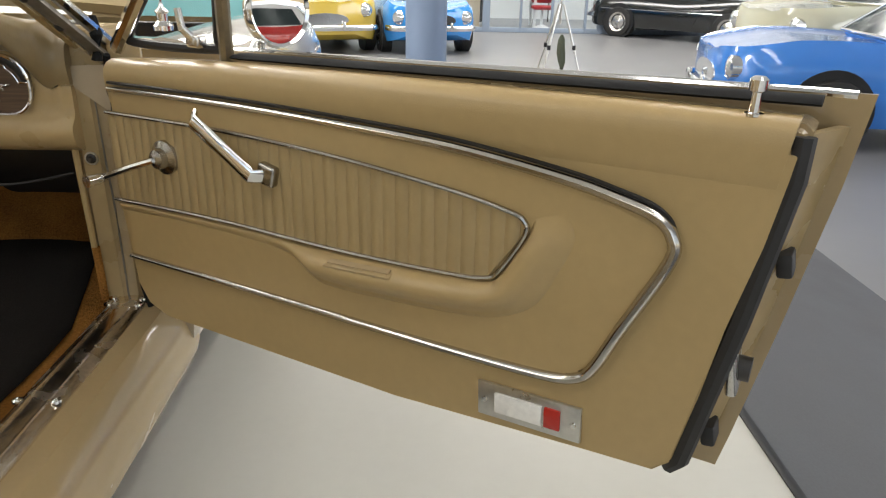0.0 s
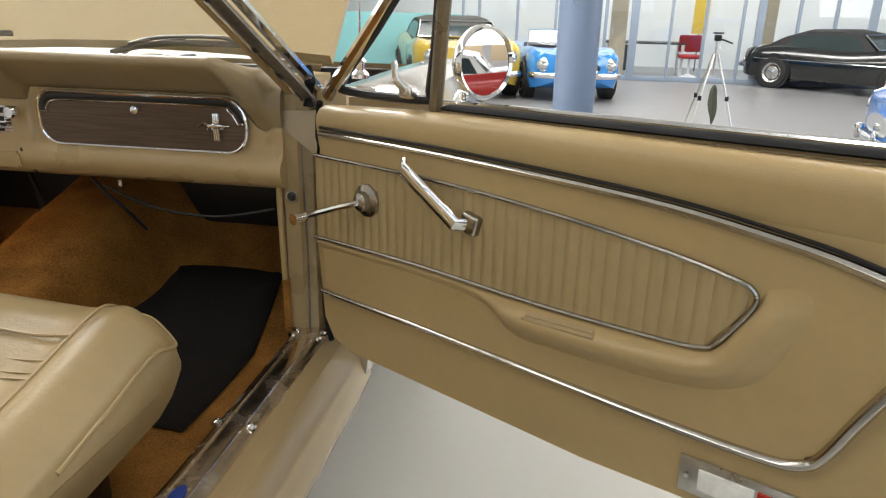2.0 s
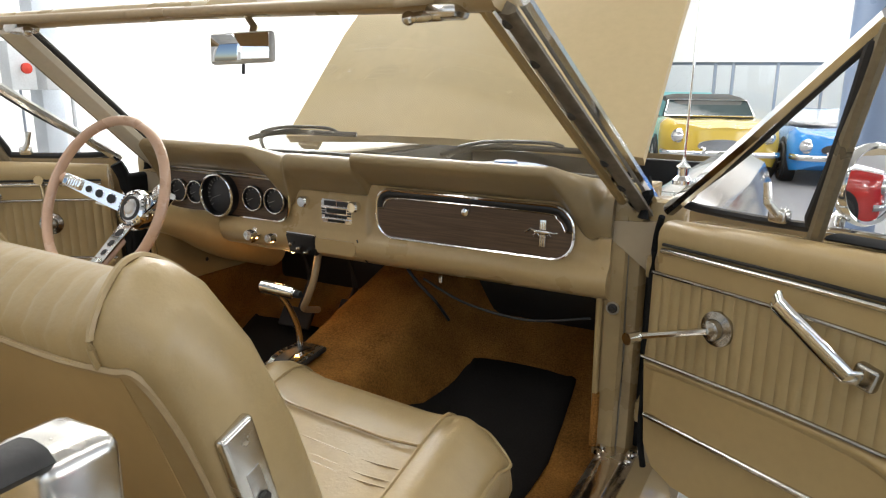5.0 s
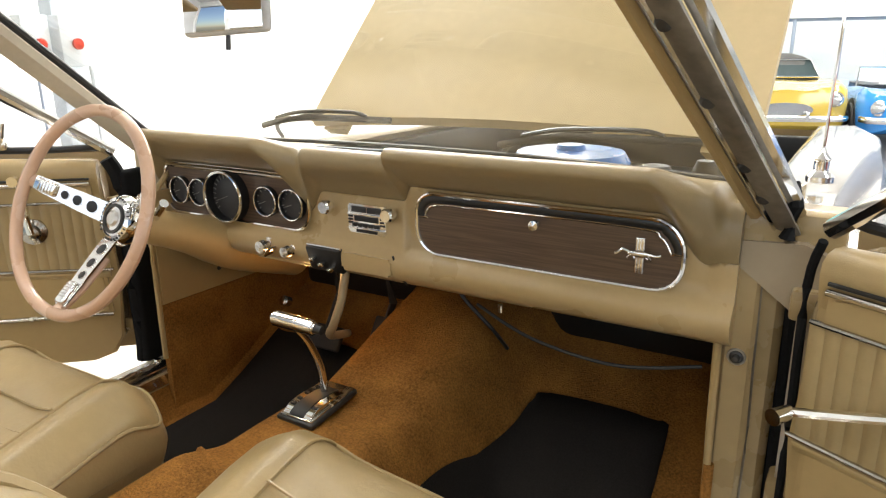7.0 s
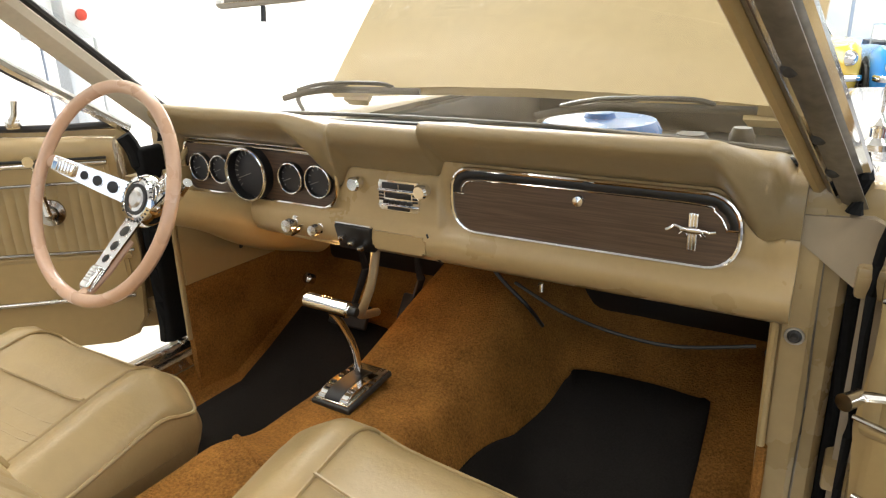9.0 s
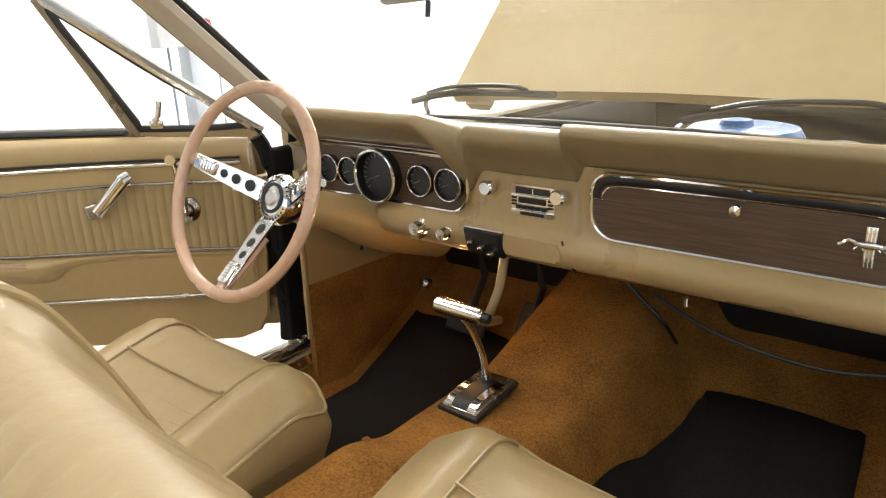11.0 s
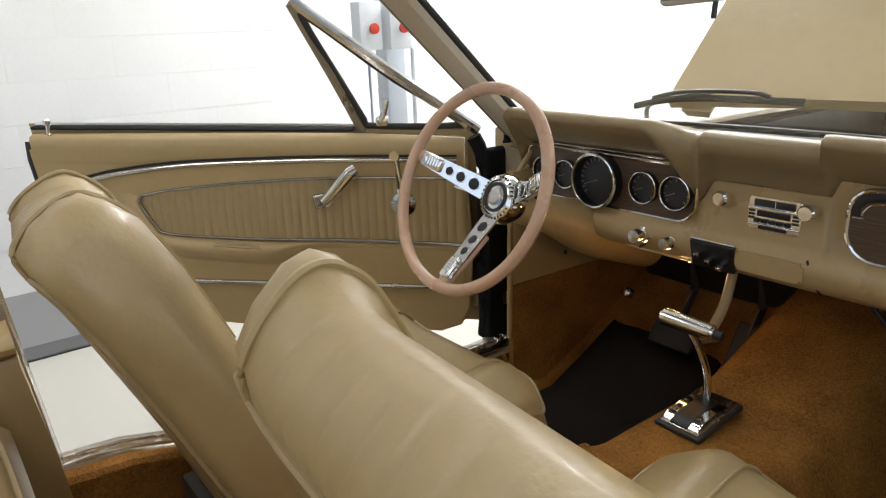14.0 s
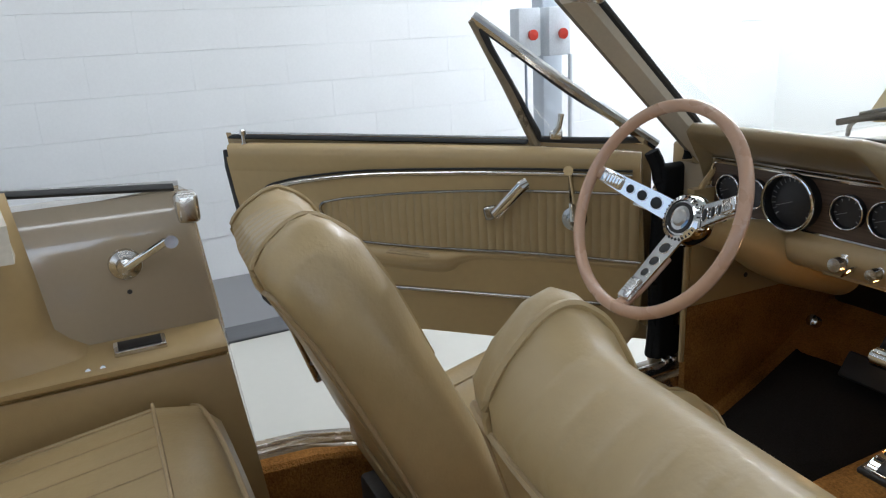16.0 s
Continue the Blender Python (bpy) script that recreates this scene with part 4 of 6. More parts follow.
# radio, knobs, switches, vent, ashtray flap
bm = prism(rounded(-0.075, 0.013, 0.766, 0.822, 0.004), "y", -0.010, 0.006, 0.002)
on_dash("radio", bm, chrome, "chrome-fronted radio with dark dial")
on_dash("radio_dial", box(-0.066, 0.003, -0.0115, -0.008, 0.8065, 0.8185, 0.001), gauge_face, "dark tuning dial")
on_dash("dial_needle", box(-0.030, -0.0285, -0.0125, -0.0105, 0.8075, 0.8175), chrome)
on_dash("radio_bar", box(-0.075, 0.013, -0.014, -0.009, 0.8015, 0.8055, 0.001), chrome)
on_dash("radio_window", box(-0.060, -0.004, -0.0115, -0.008, 0.7895, 0.800, 0.001), black)
for x in (-0.070, 0.004):
    for z in (0.786, 0.792, 0.798):
        on_dash("radio_slot", box(x - 0.004, x + 0.006, -0.0115, -0.008, z - 0.0018, z + 0.0018), black)
for k in range(5):
    on_dash("radio_button", box(-0.064 + 0.0128 * k, -0.0535 + 0.0128 * k, -0.0135, -0.008, 0.779, 0.786, 0.001), black)
on_dash("radio_bar", box(-0.075, 0.013, -0.014, -0.009, 0.7745, 0.7775, 0.001), chrome)
on_dash("lettering_bar", box(-0.056, -0.008, -0.0115, -0.008, 0.768, 0.7735, 0.0005), black)
for x in (-0.118, 0.028):
    on_dash("radio_knob", lathe([(0.007, 0), (0.007, 0.012), (0.013, 0.014), (0.014, 0.03), (0.011, 0.034), (0, 0.034)], pose(x, -0.0, 0.812) @ FACING_BACK, 20), chrome, "chrome radio knob")
for x, z, r in ((-0.274, 0.717, 0.014), (-0.208, 0.716, 0.012)):
    on_dash("switch_knob", lathe([(r * 1.1, 0), (r * 1.1, 0.008), (r * 0.6, 0.012), (r * 0.6, 0.02), (r, 0.024), (r * 0.9, 0.036), (0, 0.037)], pose(x, -0.018, z) @ FACING_BACK, 20), chrome_worn, "chrome switch knob")
on_dash("key", obox(pose(-0.248, -0.05, 0.712, 10, 30, 0), 0.004, 0.03, 0.018, 0.002), chrome)
on_dash("heater_panel", obox(pose(-0.124, -0.024, 0.708, 16, 0, 0), 0.084, 0.014, 0.052, 0.003), black, "black heater control panel")
for k in range(3):
    on_dash("heater_lever", obox(pose(-0.146 + 0.022 * k, -0.036, 0.710 - 0.008 * k, 16, 0, 0), 0.010, 0.020, 0.008, 0.002), chrome)
for k in range(3):
    on_dash("heater_slot", obox(pose(-0.124, -0.0325 + 0.004 * k, 0.724 - 0.013 * k, 16, 0, 0), 0.060, 0.002, 0.0022, 0.0005), chrome)
on_dash("heater_trim", sweep([(-0.166, -0.031, 0.734), (-0.082, -0.031, 0.734)], 0.005, 0.005, 6), chrome)
on_dash("ashtray_flap", prism(rounded(-0.080, 0.035, 0.696, 0.730, 0.006), "y", -0.0315, -0.012, 0.004), dash_paint, "tan ashtray flap")
on_dash("flap_gap", sweep([(0.037, -0.026, 0.737), (0.045, -0.024, 0.705), (0.058, -0.012, 0.680)], 0.003, 0.004, 6), black)
on_dash("dash_screw", cyl((0.248, -0.008, 0.676), (0.248, -0.008, 0.662), 0.005, seg=10), chrome)
# black slab in place of the dark void's shade, and wiring under the dash
part("under_dash_shade", box(-0.60, 0.60, 0.12, 0.6, 0.66, 0.70, 0.01), black, car, "black slab for the shade under the dashboard")
bm = sweep(smooth_line([(0.18, 0.05, 0.65), (0.30, 0.03, 0.615), (0.45, 0.02, 0.605), (0.58, 0.04, 0.625)], 8), 0.006, 0.006, 6)
part("wiring", bm, rubber, car, "loose cable under the dashboard")
bm = sweep(smooth_line([(0.05, 0.16, 0.66), (0.10, 0.15, 0.61), (0.16, 0.15, 0.56), (0.17, 0.20, 0.50)], 8), 0.008, 0.008, 6)
part("wiring", bm, black, car)
part("bulb", ball((-0.205, 0.05, 0.668), 0.006), bulb_glow, car, "small lit courtesy bulb")
part("lamp_hood", obox(pose(-0.245, 0.03, 0.676, -15, 0, 0), 0.16, 0.05, 0.006, 0.002), vinyl, car)
pl = new("courtesy_lamp", bpy.data.lights.new("courtesy_lamp", "POINT"))
pl.data.energy, pl.data.color, pl.data.shadow_soft_size = 0.34, (1.0, 0.50, 0.16), 0.012
pl.location = (-0.215, 0.03, 0.652)

# steering column and wheel
hub = Vector((-0.443, -0.223, 0.796))
axis = Vector((0, -math.cos(radians(22.8)), math.sin(radians(22.8))))
wm = Matrix.Translation(hub) @ axis.to_track_quat("Z", "Y").to_matrix().to_4x4()
part("steering_column", lathe([(0.03, -0.02), (0.036, -0.03), (0.037, -0.12), (0.042, -0.17), (0.052, -0.22), (0.058, -0.27), (0.060, -0.33), (0.05, -0.5)], wm, 32), vinyl, car, "tan steering column")
rim_c = Matrix.Translation(hub + axis * 0.085) @ wm.to_3x3().to_4x4()
wheel = part("steering_wheel", ring(rim_c, 0.187, 0.0115, 72, 12), wheel_rim, car, "salmon-tan steering wheel with chrome spokes")
part("hub", lathe([(0.03, -0.05), (0.05, -0.012), (0.048, 0.0), (0.043, 0.010), (0.034, 0.014), (0.032, 0.011), (0.022, 0.014), (0.0, 0.016)], wm, 40), chrome, wheel, "chrome hub")
part("hub_badge", lathe([(0.029, 0.0125), (0.0285, 0.0155), (0.023, 0.0155), (0.022, 0.0125)], wm, 32), dark_metal, wheel, "dark ring round the hub centre")
part("hub_centre", lathe([(0.016, 0.0150), (0.012, 0.019), (0, 0.020)], wm, 28), aluminium, wheel, "bright hub centre")
bm = bmesh.new()
for k in range(30):
    a = 2 * math.pi * k / 30
    if k % 10 in (0, 9):
        continue
    obox(wm @ pose(0.0385 * math.cos(a), 0.040 * math.sin(a), 0.011, 0, 0, math.degrees(a)), 0.004, 0.0022, 0.004, bm=bm)
part("hub_notches", bm, dark_metal, wheel)
# in-plane axes: across the car and up the wheel
across = Vector((1, 0, 0))
upw = axis.cross(across) * (1 if axis.cross(across).z > 0 else -1)
for deg in (166, 14, -92):
    dirn = across * math.cos(radians(deg)) + upw * math.sin(radians(deg))
    perp = axis.cross(dirn)
    slope = (dirn * 0.150 + axis * 0.076).normalized()
    face = slope.cross(perp)
    face = face if face.dot(axis) > 0 else -face
    at_r = lambda r, h=0.0: hub + dirn * 0.036 + axis * 0.006 + slope * (r - 0.036) * 1.12 + face * h
    # a drilled plate: edge strips and webs between the holes
    holes = ((0.062, 0.0115), (0.090, 0.0100), (0.114, 0.0085))
    half = lambda r: 0.021 - 0.05 * (r - 0.036)
    outline = [(r, half(r)) for r in (0.036, 0.06, 0.09, 0.12, 0.172)]
    outline = outline + [(r, -w) for r, w in reversed(outline)]
    bm = bmesh.new()
    tops, lows = [bm.verts.new(at_r(r, 0.003) + perp * w) for r, w in outline], [bm.verts.new(at_r(r, -0.001) + perp * w) for r, w in outline]
    bm.faces.new(tops), bm.faces.new(lows)
    for j in range(len(tops)):
        bm.faces.new((tops[j], tops[(j + 1) % len(tops)], lows[(j + 1) % len(tops)], lows[j]))
    bmesh.ops.bevel(bm, geom=bm.edges[:], offset=0.001, segments=2, affect="EDGES")
    spoke = part("spoke", bm, chrome, wheel, "chrome drilled spoke")
    fm_ = Matrix((perp, slope, face)).transposed().to_4x4()
    for r, q in holes:
        hm_ = Matrix.Translation(at_r(r, 0.003)) @ fm_
        part("spoke_hole", lathe([(q, 0.0002), (q * 0.9, 0.0006), (0, 0.0006)], hm_, 20), black, spoke, "dark drilled hole")
        part("hole_rim", ring(hm_, q * 1.04, 0.0012, 24, 6), chrome, spoke)
    part("horn_pad", obox(Matrix.Translation(at_r(0.150, 0.006)) @ fm_, 0.026, 0.046, 0.010, 0.004, 3), chrome, spoke, "ribbed chrome horn pad")
    for k in range(5):
        part("pad_rib", obox(Matrix.Translation(at_r(0.137 + 0.0055 * k, 0.0115)) @ fm_, 0.020, 0.002, 0.002, 0.0006), chrome_worn, spoke)
    part("spoke_back", sweep([at_r(0.07, -0.014), at_r(0.13, -0.012), at_r(0.165, -0.006), hub + dirn * 0.187 + axis * 0.085], 0.026, 0.018, 10, up=axis), wheel_rim, wheel)
part("indicator_stalk", sweep([hub - axis * 0.040, hub - axis * 0.03 + Vector((-0.08, -0.01, 0.006)), hub - axis * 0.02 + Vector((-0.140, -0.014, 0.012))], 0.009, 0.009, 8), chrome, car, "chrome indicator stalk")
part("gear_selector_stub", sweep([hub - axis * 0.06 + Vector((0.03, 0, 0.02)), hub - axis * 0.05 + Vector((0.075, 0, 0.05))], 0.018, 0.018, 8), chrome, car)

# pedals
for x, w, tag in ((-0.33, 0.11, "brake_pedal"), (-0.17, 0.055, "throttle_pedal")):
    bm = obox(pose(x, 0.20, 0.42, 55, 0, 0), w, 0.06 if w > 0.1 else 0.16, 0.016, 0.006, 3)
    sweep([(x, 0.21, 0.43), (x + 0.01, 0.26, 0.52), (x + 0.01, 0.22, 0.66)], 0.012, 0.02, 8, bm=bm)
    part(tag, bm, rubber, car, "black pedal")

# gear lever on the tunnel
gz = floor_height(0, -0.17)
gh = gz - 0.016
con = part("shift_plate", obox(pose(-0.02, -0.165, gz + 0.010, 6, 0, 0), 0.084, 0.13, 0.012, 0.004, 3), dark_metal, car, "gear selector plate")
arc = [(-0.165 + 0.058 * math.cos(radians(a)), gz + 0.011 + 0.016 * math.sin(radians(a))) for a in range(0, 181, 15)]
bm = prism([(y, z) for y, z in arc] + [(-0.223, gz + 0.004), (-0.107, gz + 0.004)], "x", -0.052, 0.012, 0.002)
part("plate_trim", bm, chrome, con, "chrome selector quadrant")
arc = [(y, z + 0.0015) for y, z in arc]
part("gate", prism(arc + [(-0.223, gz + 0.006), (-0.107, gz + 0.006)], "x", -0.036, -0.004), black, con, "black selector gate")
for k in range(5):
    a = radians(50 + 20 * k)
    part("gate_mark", obox(pose(-0.044, -0.165 + 0.058 * math.cos(a), gz + 0.012 + 0.016 * math.sin(a)), 0.008, 0.006, 0.002), black, con)
part("plate_frame", obox(pose(-0.02, -0.165, gz + 0.016, 6, 0, 0), 0.074, 0.120, 0.006, 0.002), chrome_worn, con, "bright plate frame")
con.location = (-0.026, 0.020, 0.0)
part("gear_lever", sweep(smooth_line([(-0.046, -0.125, gh + 0.025), (-0.046, -0.130, gh + 0.09), (-0.052, -0.152, gh + 0.15), (-0.058, -0.174, gh + 0.185)], 6), 0.014, 0.014, 10), chrome, car, "chrome gear lever")
bm = cyl((-0.106, -0.177, gh + 0.196), (-0.016, -0.170, gh + 0.190), 0.0142, 0.0135, 24)
bmesh.ops.bevel(bm, geom=[e for e in bm.edges if len(e.link_faces) == 2 and e.calc_face_angle(0) > 1], offset=0.004, segments=3, affect="EDGES")
part("gear_handle", bm, chrome, car, "chrome T-handle")
part("gear_button", cyl((-0.016, -0.170, gh + 0.190), (-0.003, -0.169, gh + 0.189), 0.009, 0.008, 16), black, car)
# hose behind the lever
part("heater_hose", sweep(smooth_line([(-0.10, 0.02, 0.68), (-0.10, 0.0, 0.62), (-0.115, -0.01, 0.57), (-0.15, 0.02, 0.53), (-0.17, 0.10, 0.50)], 8), 0.018, 0.018, 10), piping_mat, car, "tan bent tube under the dashboard")
part("floor_dipper", lathe([(0.014, 0), (0.014, 0.02), (0.008, 0.024), (0, 0.024)], pose(-0.50, 0.26, 0.46, 60, 0, 0), 14), chrome_worn, car)

# interior mirror
bm = obox(pose(0.075, -0.385, 1.148, -8, -3, 14), 0.118, 0.016, 0.052, 0.007, 4)
im = part("interior_mirror", bm, pale_grey, car, "pale grey interior mirror")
part("mirror_glass", obox(pose(0.075, -0.385, 1.148, -8, -3, 14) @ pose(0, -0.0095, 0), 0.108, 0.002, 0.044, 0.0005), mirror_mat, im)
part("mirror_arm", sweep([(0.085, -0.375, 1.155), (0.07, -0.35, 1.185), (0.05, -0.35, 1.21)], 0.014, 0.010, 8), chrome, im)
part("mirror_tab", sweep([(0.08, -0.39, 1.122), (0.08, -0.392, 1.105)], 0.006, 0.006, 8), black, im)

# ---- front seats ----
def build_seat(side, lean_in, lean_out, lift_in, lift_out):
    name_x = 0.318 if side > 0 else -0.412
    seat = thing("front_seat", pose(name_x, 0, 0), "tan vinyl bucket seat with piped edges", "car seat", "front seats")
    # cushion
    H, up_z, fwd = (0.276, -0.004, 0.030) if side > 0 else (0.244, -0.004, 0.014)
    secs = []
    N = 96
    for k in range(N + 1):
        x = -H + 2 * H * k / N
        s = abs(x) / H
        r = (max(0.0, 1 - s ** 5)) ** 0.5
        bol = 0.018 * math.exp(-((s - 0.72) / 0.16) ** 2)
        q = 0.35 + 0.65 * r
        zt = 0.555 + up_z + 0.022 * r + bol
        prof = [(-0.86, 0.47), (-0.86, zt - 0.085), (-0.80, zt - 0.07), (-0.70, zt - 0.055), (-0.58, zt - 0.028), (-0.48, zt - 0.003), (-0.43, zt + 0.004), (-0.40, zt - 0.006), (-0.375, zt - 0.03), (-0.362, zt - 0.07), (-0.366, 0.465), (-0.375, 0.425), (-0.41, 0.395), (-0.80, 0.36)]
        cy, cz = -0.61, 0.47
        secs.append([(x * (0.86 + 0.14 * min(1, max(0, (z - 0.33) / 0.15))), cy + (y - cy) * (0.86 + 0.14 * r) + fwd - (0.03 * x / H if side > 0 else 0), cz + (z - cz) * (0.80 + 0.20 * r)) for y, z in prof])
    cushion = part("cushion", loft(secs), leather, seat, angle=70)

    def line_at(rows, x, idx, half, lift):
        """A run over the surface at x: the profile's corners idx, lifted a little along the way out."""
        t = (x + half) / (2 * half) * N
        a, f = rows[min(int(t), N - 1)], t - min(int(t), N - 1)
        b = rows[min(int(t), N - 1) + 1]
        cen = Vector((x, sum(p[1] for p in a) / len(a), sum(p[2] for p in a) / len(a)))
        out = []
        for q in idx:
            v = Vector(a[q]).lerp(Vector(b[q]), f)
            out.append(v + (v - cen).normalized() * lift)
        return out

    PX = 0.165 if side > 0 else 0.142
    for x in (-PX, PX):
        part("piping", sweep(smooth_line(line_at(secs, x, (2, 3, 4, 5, 6, 7, 8, 9), H, 0.001), 4), 0.006, 0.006, 6), leather, cushion)
    cross = [line_at(secs, x, (5,), H, 0.0005)[0] - Vector((0, 0.03, 0.003)) for x in (-PX, -0.1, -0.05, 0, 0.05, 0.1, PX)]
    part("piping", sweep(smooth_line(cross, 4), 0.005, 0.005, 6), leather, cushion)
    edge = [line_at(secs, x, (8,), H, 0.0015)[0] for x in (H * q for q in (-0.98, -0.9, -0.78, -0.6, -0.4, 0, 0.4, 0.6, 0.78, 0.9, 0.98))]
    lft, rgt = [Vector(secs[0][q]) for q in (3, 4, 5, 6, 7)], [Vector(secs[-1][q]) for q in (7, 6, 5, 4, 3)]
    part("piping", sweep(smooth_line(lft + edge + rgt, 4), 0.007, 0.007, 6), leather, cushion)
    for k in range(4):
        run = []
        for x in (-PX + 0.005, -0.1, -0.05, 0, 0.05, 0.1, PX - 0.005):
            p, q = line_at(secs, x, (5 - (k + 1) // 2, 4 - k // 2), H, 0.0) if k < 3 else line_at(secs, x, (3, 2), H, 0.0)
            run.append(p.lerp(q, (0.75, 0.45, 0.1, 0.4)[k]) - Vector((0, 0, 0.0006)))
        part("pleat_seam", sweep(smooth_line(run, 4), 0.003, 0.002, 6), leather, cushion)
    part("seat_base", box(-0.17, 0.17, -0.84, -0.46, 0.255, 0.40, 0.01), dark_metal, seat, "dark metal seat base")
    # backrest: reclined, thick, with rounded shoulders
    W, OFF = (0.247, -0.040) if side > 0 else (0.212, 0.014)
    if side > 0:
        front = [(-0.715, 0.545), (-0.742, 0.66), (-0.776, 0.76), (-0.824, 0.86), (-0.862, 0.922), (-0.884, 0.945)]
        top = [(-0.905, 0.953), (-0.926, 0.947), (-0.950, 0.924)]
        rear = [(-0.966, 0.895), (-0.962, 0.868), (-0.937, 0.80), (-0.905, 0.70), (-0.868, 0.58), (-0.85, 0.54)]
    else:
        front = [(-0.735, 0.545), (-0.782, 0.66), (-0.826, 0.76), (-0.868, 0.86), (-0.900, 0.920), (-0.922, 0.944)]
        top = [(-0.945, 0.955), (-0.968, 0.950), (-0.998, 0.930)]
        rear = [(-1.016, 0.905), (-1.008, 0.878), (-0.975, 0.81), (-0.930, 0.70), (-0.884, 0.58), (-0.862, 0.54)]
    pts = front + top + rear
    mids = [(a[0] + b[0]) / 2 for a, b in zip(front, rear[::-1])] + [top[0][0], top[1][0], top[2][0]]
    secs = []
    for k in range(N + 1):
        x = -W + 2 * W * k / N
        s = abs(x) / W
        r = max(0.0, 1 - s ** 7) ** 0.5
        k_in = (1 - side * x / W) / 2
        lean, lift = lean_in * k_in + lean_out * (1 - k_in), lift_in * k_in + lift_out * (1 - k_in)
        bolster = math.exp(-((s - 0.80) / 0.16) ** 2)
        row = []
        for y, z in pts:
            g = max(0.0, (z - 0.55) / 0.40)
            midy = np.interp(z, [0.54, 0.70, 0.80, 0.90, 0.953], [sum(q) / 2 for q in zip((front[0][0], front[1][0], front[2][0], front[3][0], top[0][0]), (rear[5][0], rear[3][0], rear[2][0], rear[0][0], top[0][0]))])
            yy = midy + (y - midy) * (0.55 + 0.45 * r)
            high = max(0, (z - 0.85) / 0.10)
            zz = z - (0.022 * s ** 8 + 0.022 * (1 - bolster)) * high
            if side > 0:
                zz += 0.016 * high * math.exp(-((side * x / W + 0.86) / 0.14) ** 2)
            if y > midy and z < 0.94:
                yy += 0.014 * bolster - 0.008
            # stitched pleats across the middle
            step = 0.148 * W
            off = abs((x / step + 0.5) % 1 - 0.5) * step
            groove = 0.0028 * math.exp(-(off / 0.0038) ** 2) if s < 0.72 else 0.0
            if z > 0.60 and (y > midy and z < 0.93 or y < top[0][0] - 0.01 and z > 0.875):
                yy += groove * (-0.8 if y > midy else 0.7)
                zz -= groove * 0.5 * (y < midy)
            row.append((x * (1.0 - 0.05 * max(0, (z - 0.86) / 0.1) ** 2), yy + lean * g, zz + lift * g))
        secs.append(row)
    back = part("backrest", loft(secs), leather, seat, angle=70)
    # back shell below the wrap: a panel with its own rolled edge
    inset = lambda x, q, d: line_at(secs, x, (q,), W, d)[0]
    xs_ = [W * q for q in (-0.82, -0.6, -0.3, 0, 0.3, 0.6, 0.82)]
    grid = [[inset(x, q, 0.005 if abs(x) < 0.8 * W else 0.001) for x in xs_] for q in (10, 11, 12, 13)]
    bm = loft(grid, closed=False, caps=False)
    ext = bmesh.ops.extrude_face_region(bm, geom=bm.faces[:])
    bmesh.ops.translate(bm, vec=(0, 0.012, 0), verts=[v for v in ext["geom"] if isinstance(v, bmesh.types.BMVert)])
    part("back_panel", bm, vinyl, back, "smooth tan back panel")
    rim = [inset(W * x, q, 0.001) for x, q in ((-0.93, 13), (-0.93, 12), (-0.93, 11), (-0.90, 10), (-0.80, 10), (-0.5, 10), (0, 10), (0.5, 10), (0.80, 10), (0.90, 10), (0.93, 11), (0.93, 12), (0.93, 13))]
    part("piping", sweep(smooth_line(rim, 5), 0.008, 0.008, 6), seam_mat, back)
    for x in (-0.74 * W, 0.74 * W):
        part("piping", sweep(smooth_line(line_at(secs, x, (2, 3, 4, 5, 6, 7, 8, 9, 10), W, 0.001), 4), 0.007, 0.007, 6), leather, back)
    # chrome hinge covers on the outer side
    back.location.x = OFF
    hx = (W + 0.001) * side
    hm = Matrix.Translation((hx, -0.866 if side > 0 else -0.905, 0.694)) @ pose(0, 0, 0, 17, 0, 0)
    hc = part("hinge_cover", obox(hm, 0.014, 0.042, 0.23, 0.006, 3), chrome_worn, back, "chrome backrest hinge cover")
    part("hinge_slot", obox(hm @ pose(0.006 * side, 0.0, -0.02), 0.004, 0.018, 0.17, 0.0015), aluminium, back)
    part("hinge_screw", lathe([(0.007, 0), (0.006, 0.004), (0, 0.005)], hm @ pose(0.009 * side, 0, 0.03, 0, 90 * side, 0), 14), dark_metal, back)
    return seat


seat_p = build_seat(1, 0.026, -0.022, -0.004, 0.006)
seat_d = build_seat(-1, -0.028, 0.022, 0.016, -0.016)

# floor mats
def build_mat(x0, x1, y0, y1, mirror, label):
    m = thing("floor_mat", Matrix(), label, "floor mat", "black floor mats")
    o = [(x0, y0 + 0.05), (x0 + 0.03, y0), (x1 - 0.04, y0), (x1, y0 + 0.04), (x1, y1 - 0.05), (x1 - 0.04, y1), (x0 + 0.075, y1), (x0 + 0.045, y1 - 0.03), (x0 + 0.034, y1 - 0.10), (x0 + 0.012, y1 - 0.22), (x0 - 0.004, y1 - 0.34)]
    o = [tuple(p)[:2] for p in smooth_line([(a, b, 0) for a, b in o], 5, True)]
    c = Vector((sum(p[0] for p in o) / len(o), sum(p[1] for p in o) / len(o)))
    bm = bmesh.new()
    rings = []
    for k in (0.001, 0.25, 0.5, 0.75, 0.97, 1.0):
        rings.append([bm.verts.new((c.x + (p[0] - c.x) * k, c.y + (p[1] - c.y) * k, floor_height(c.x + (p[0] - c.x) * k, c.y + (p[1] - c.y) * k) + (0.016 if k < 0.99 else 0.004))) for p in o])
    for a, b in zip(rings, rings[1:]):
        for j in range(len(o)):
            bm.faces.new((a[j], a[(j + 1) % len(o)], b[(j + 1) % len(o)], b[j]))
    part("mat", bm, mat_black, m, mirror=mirror, angle=80)


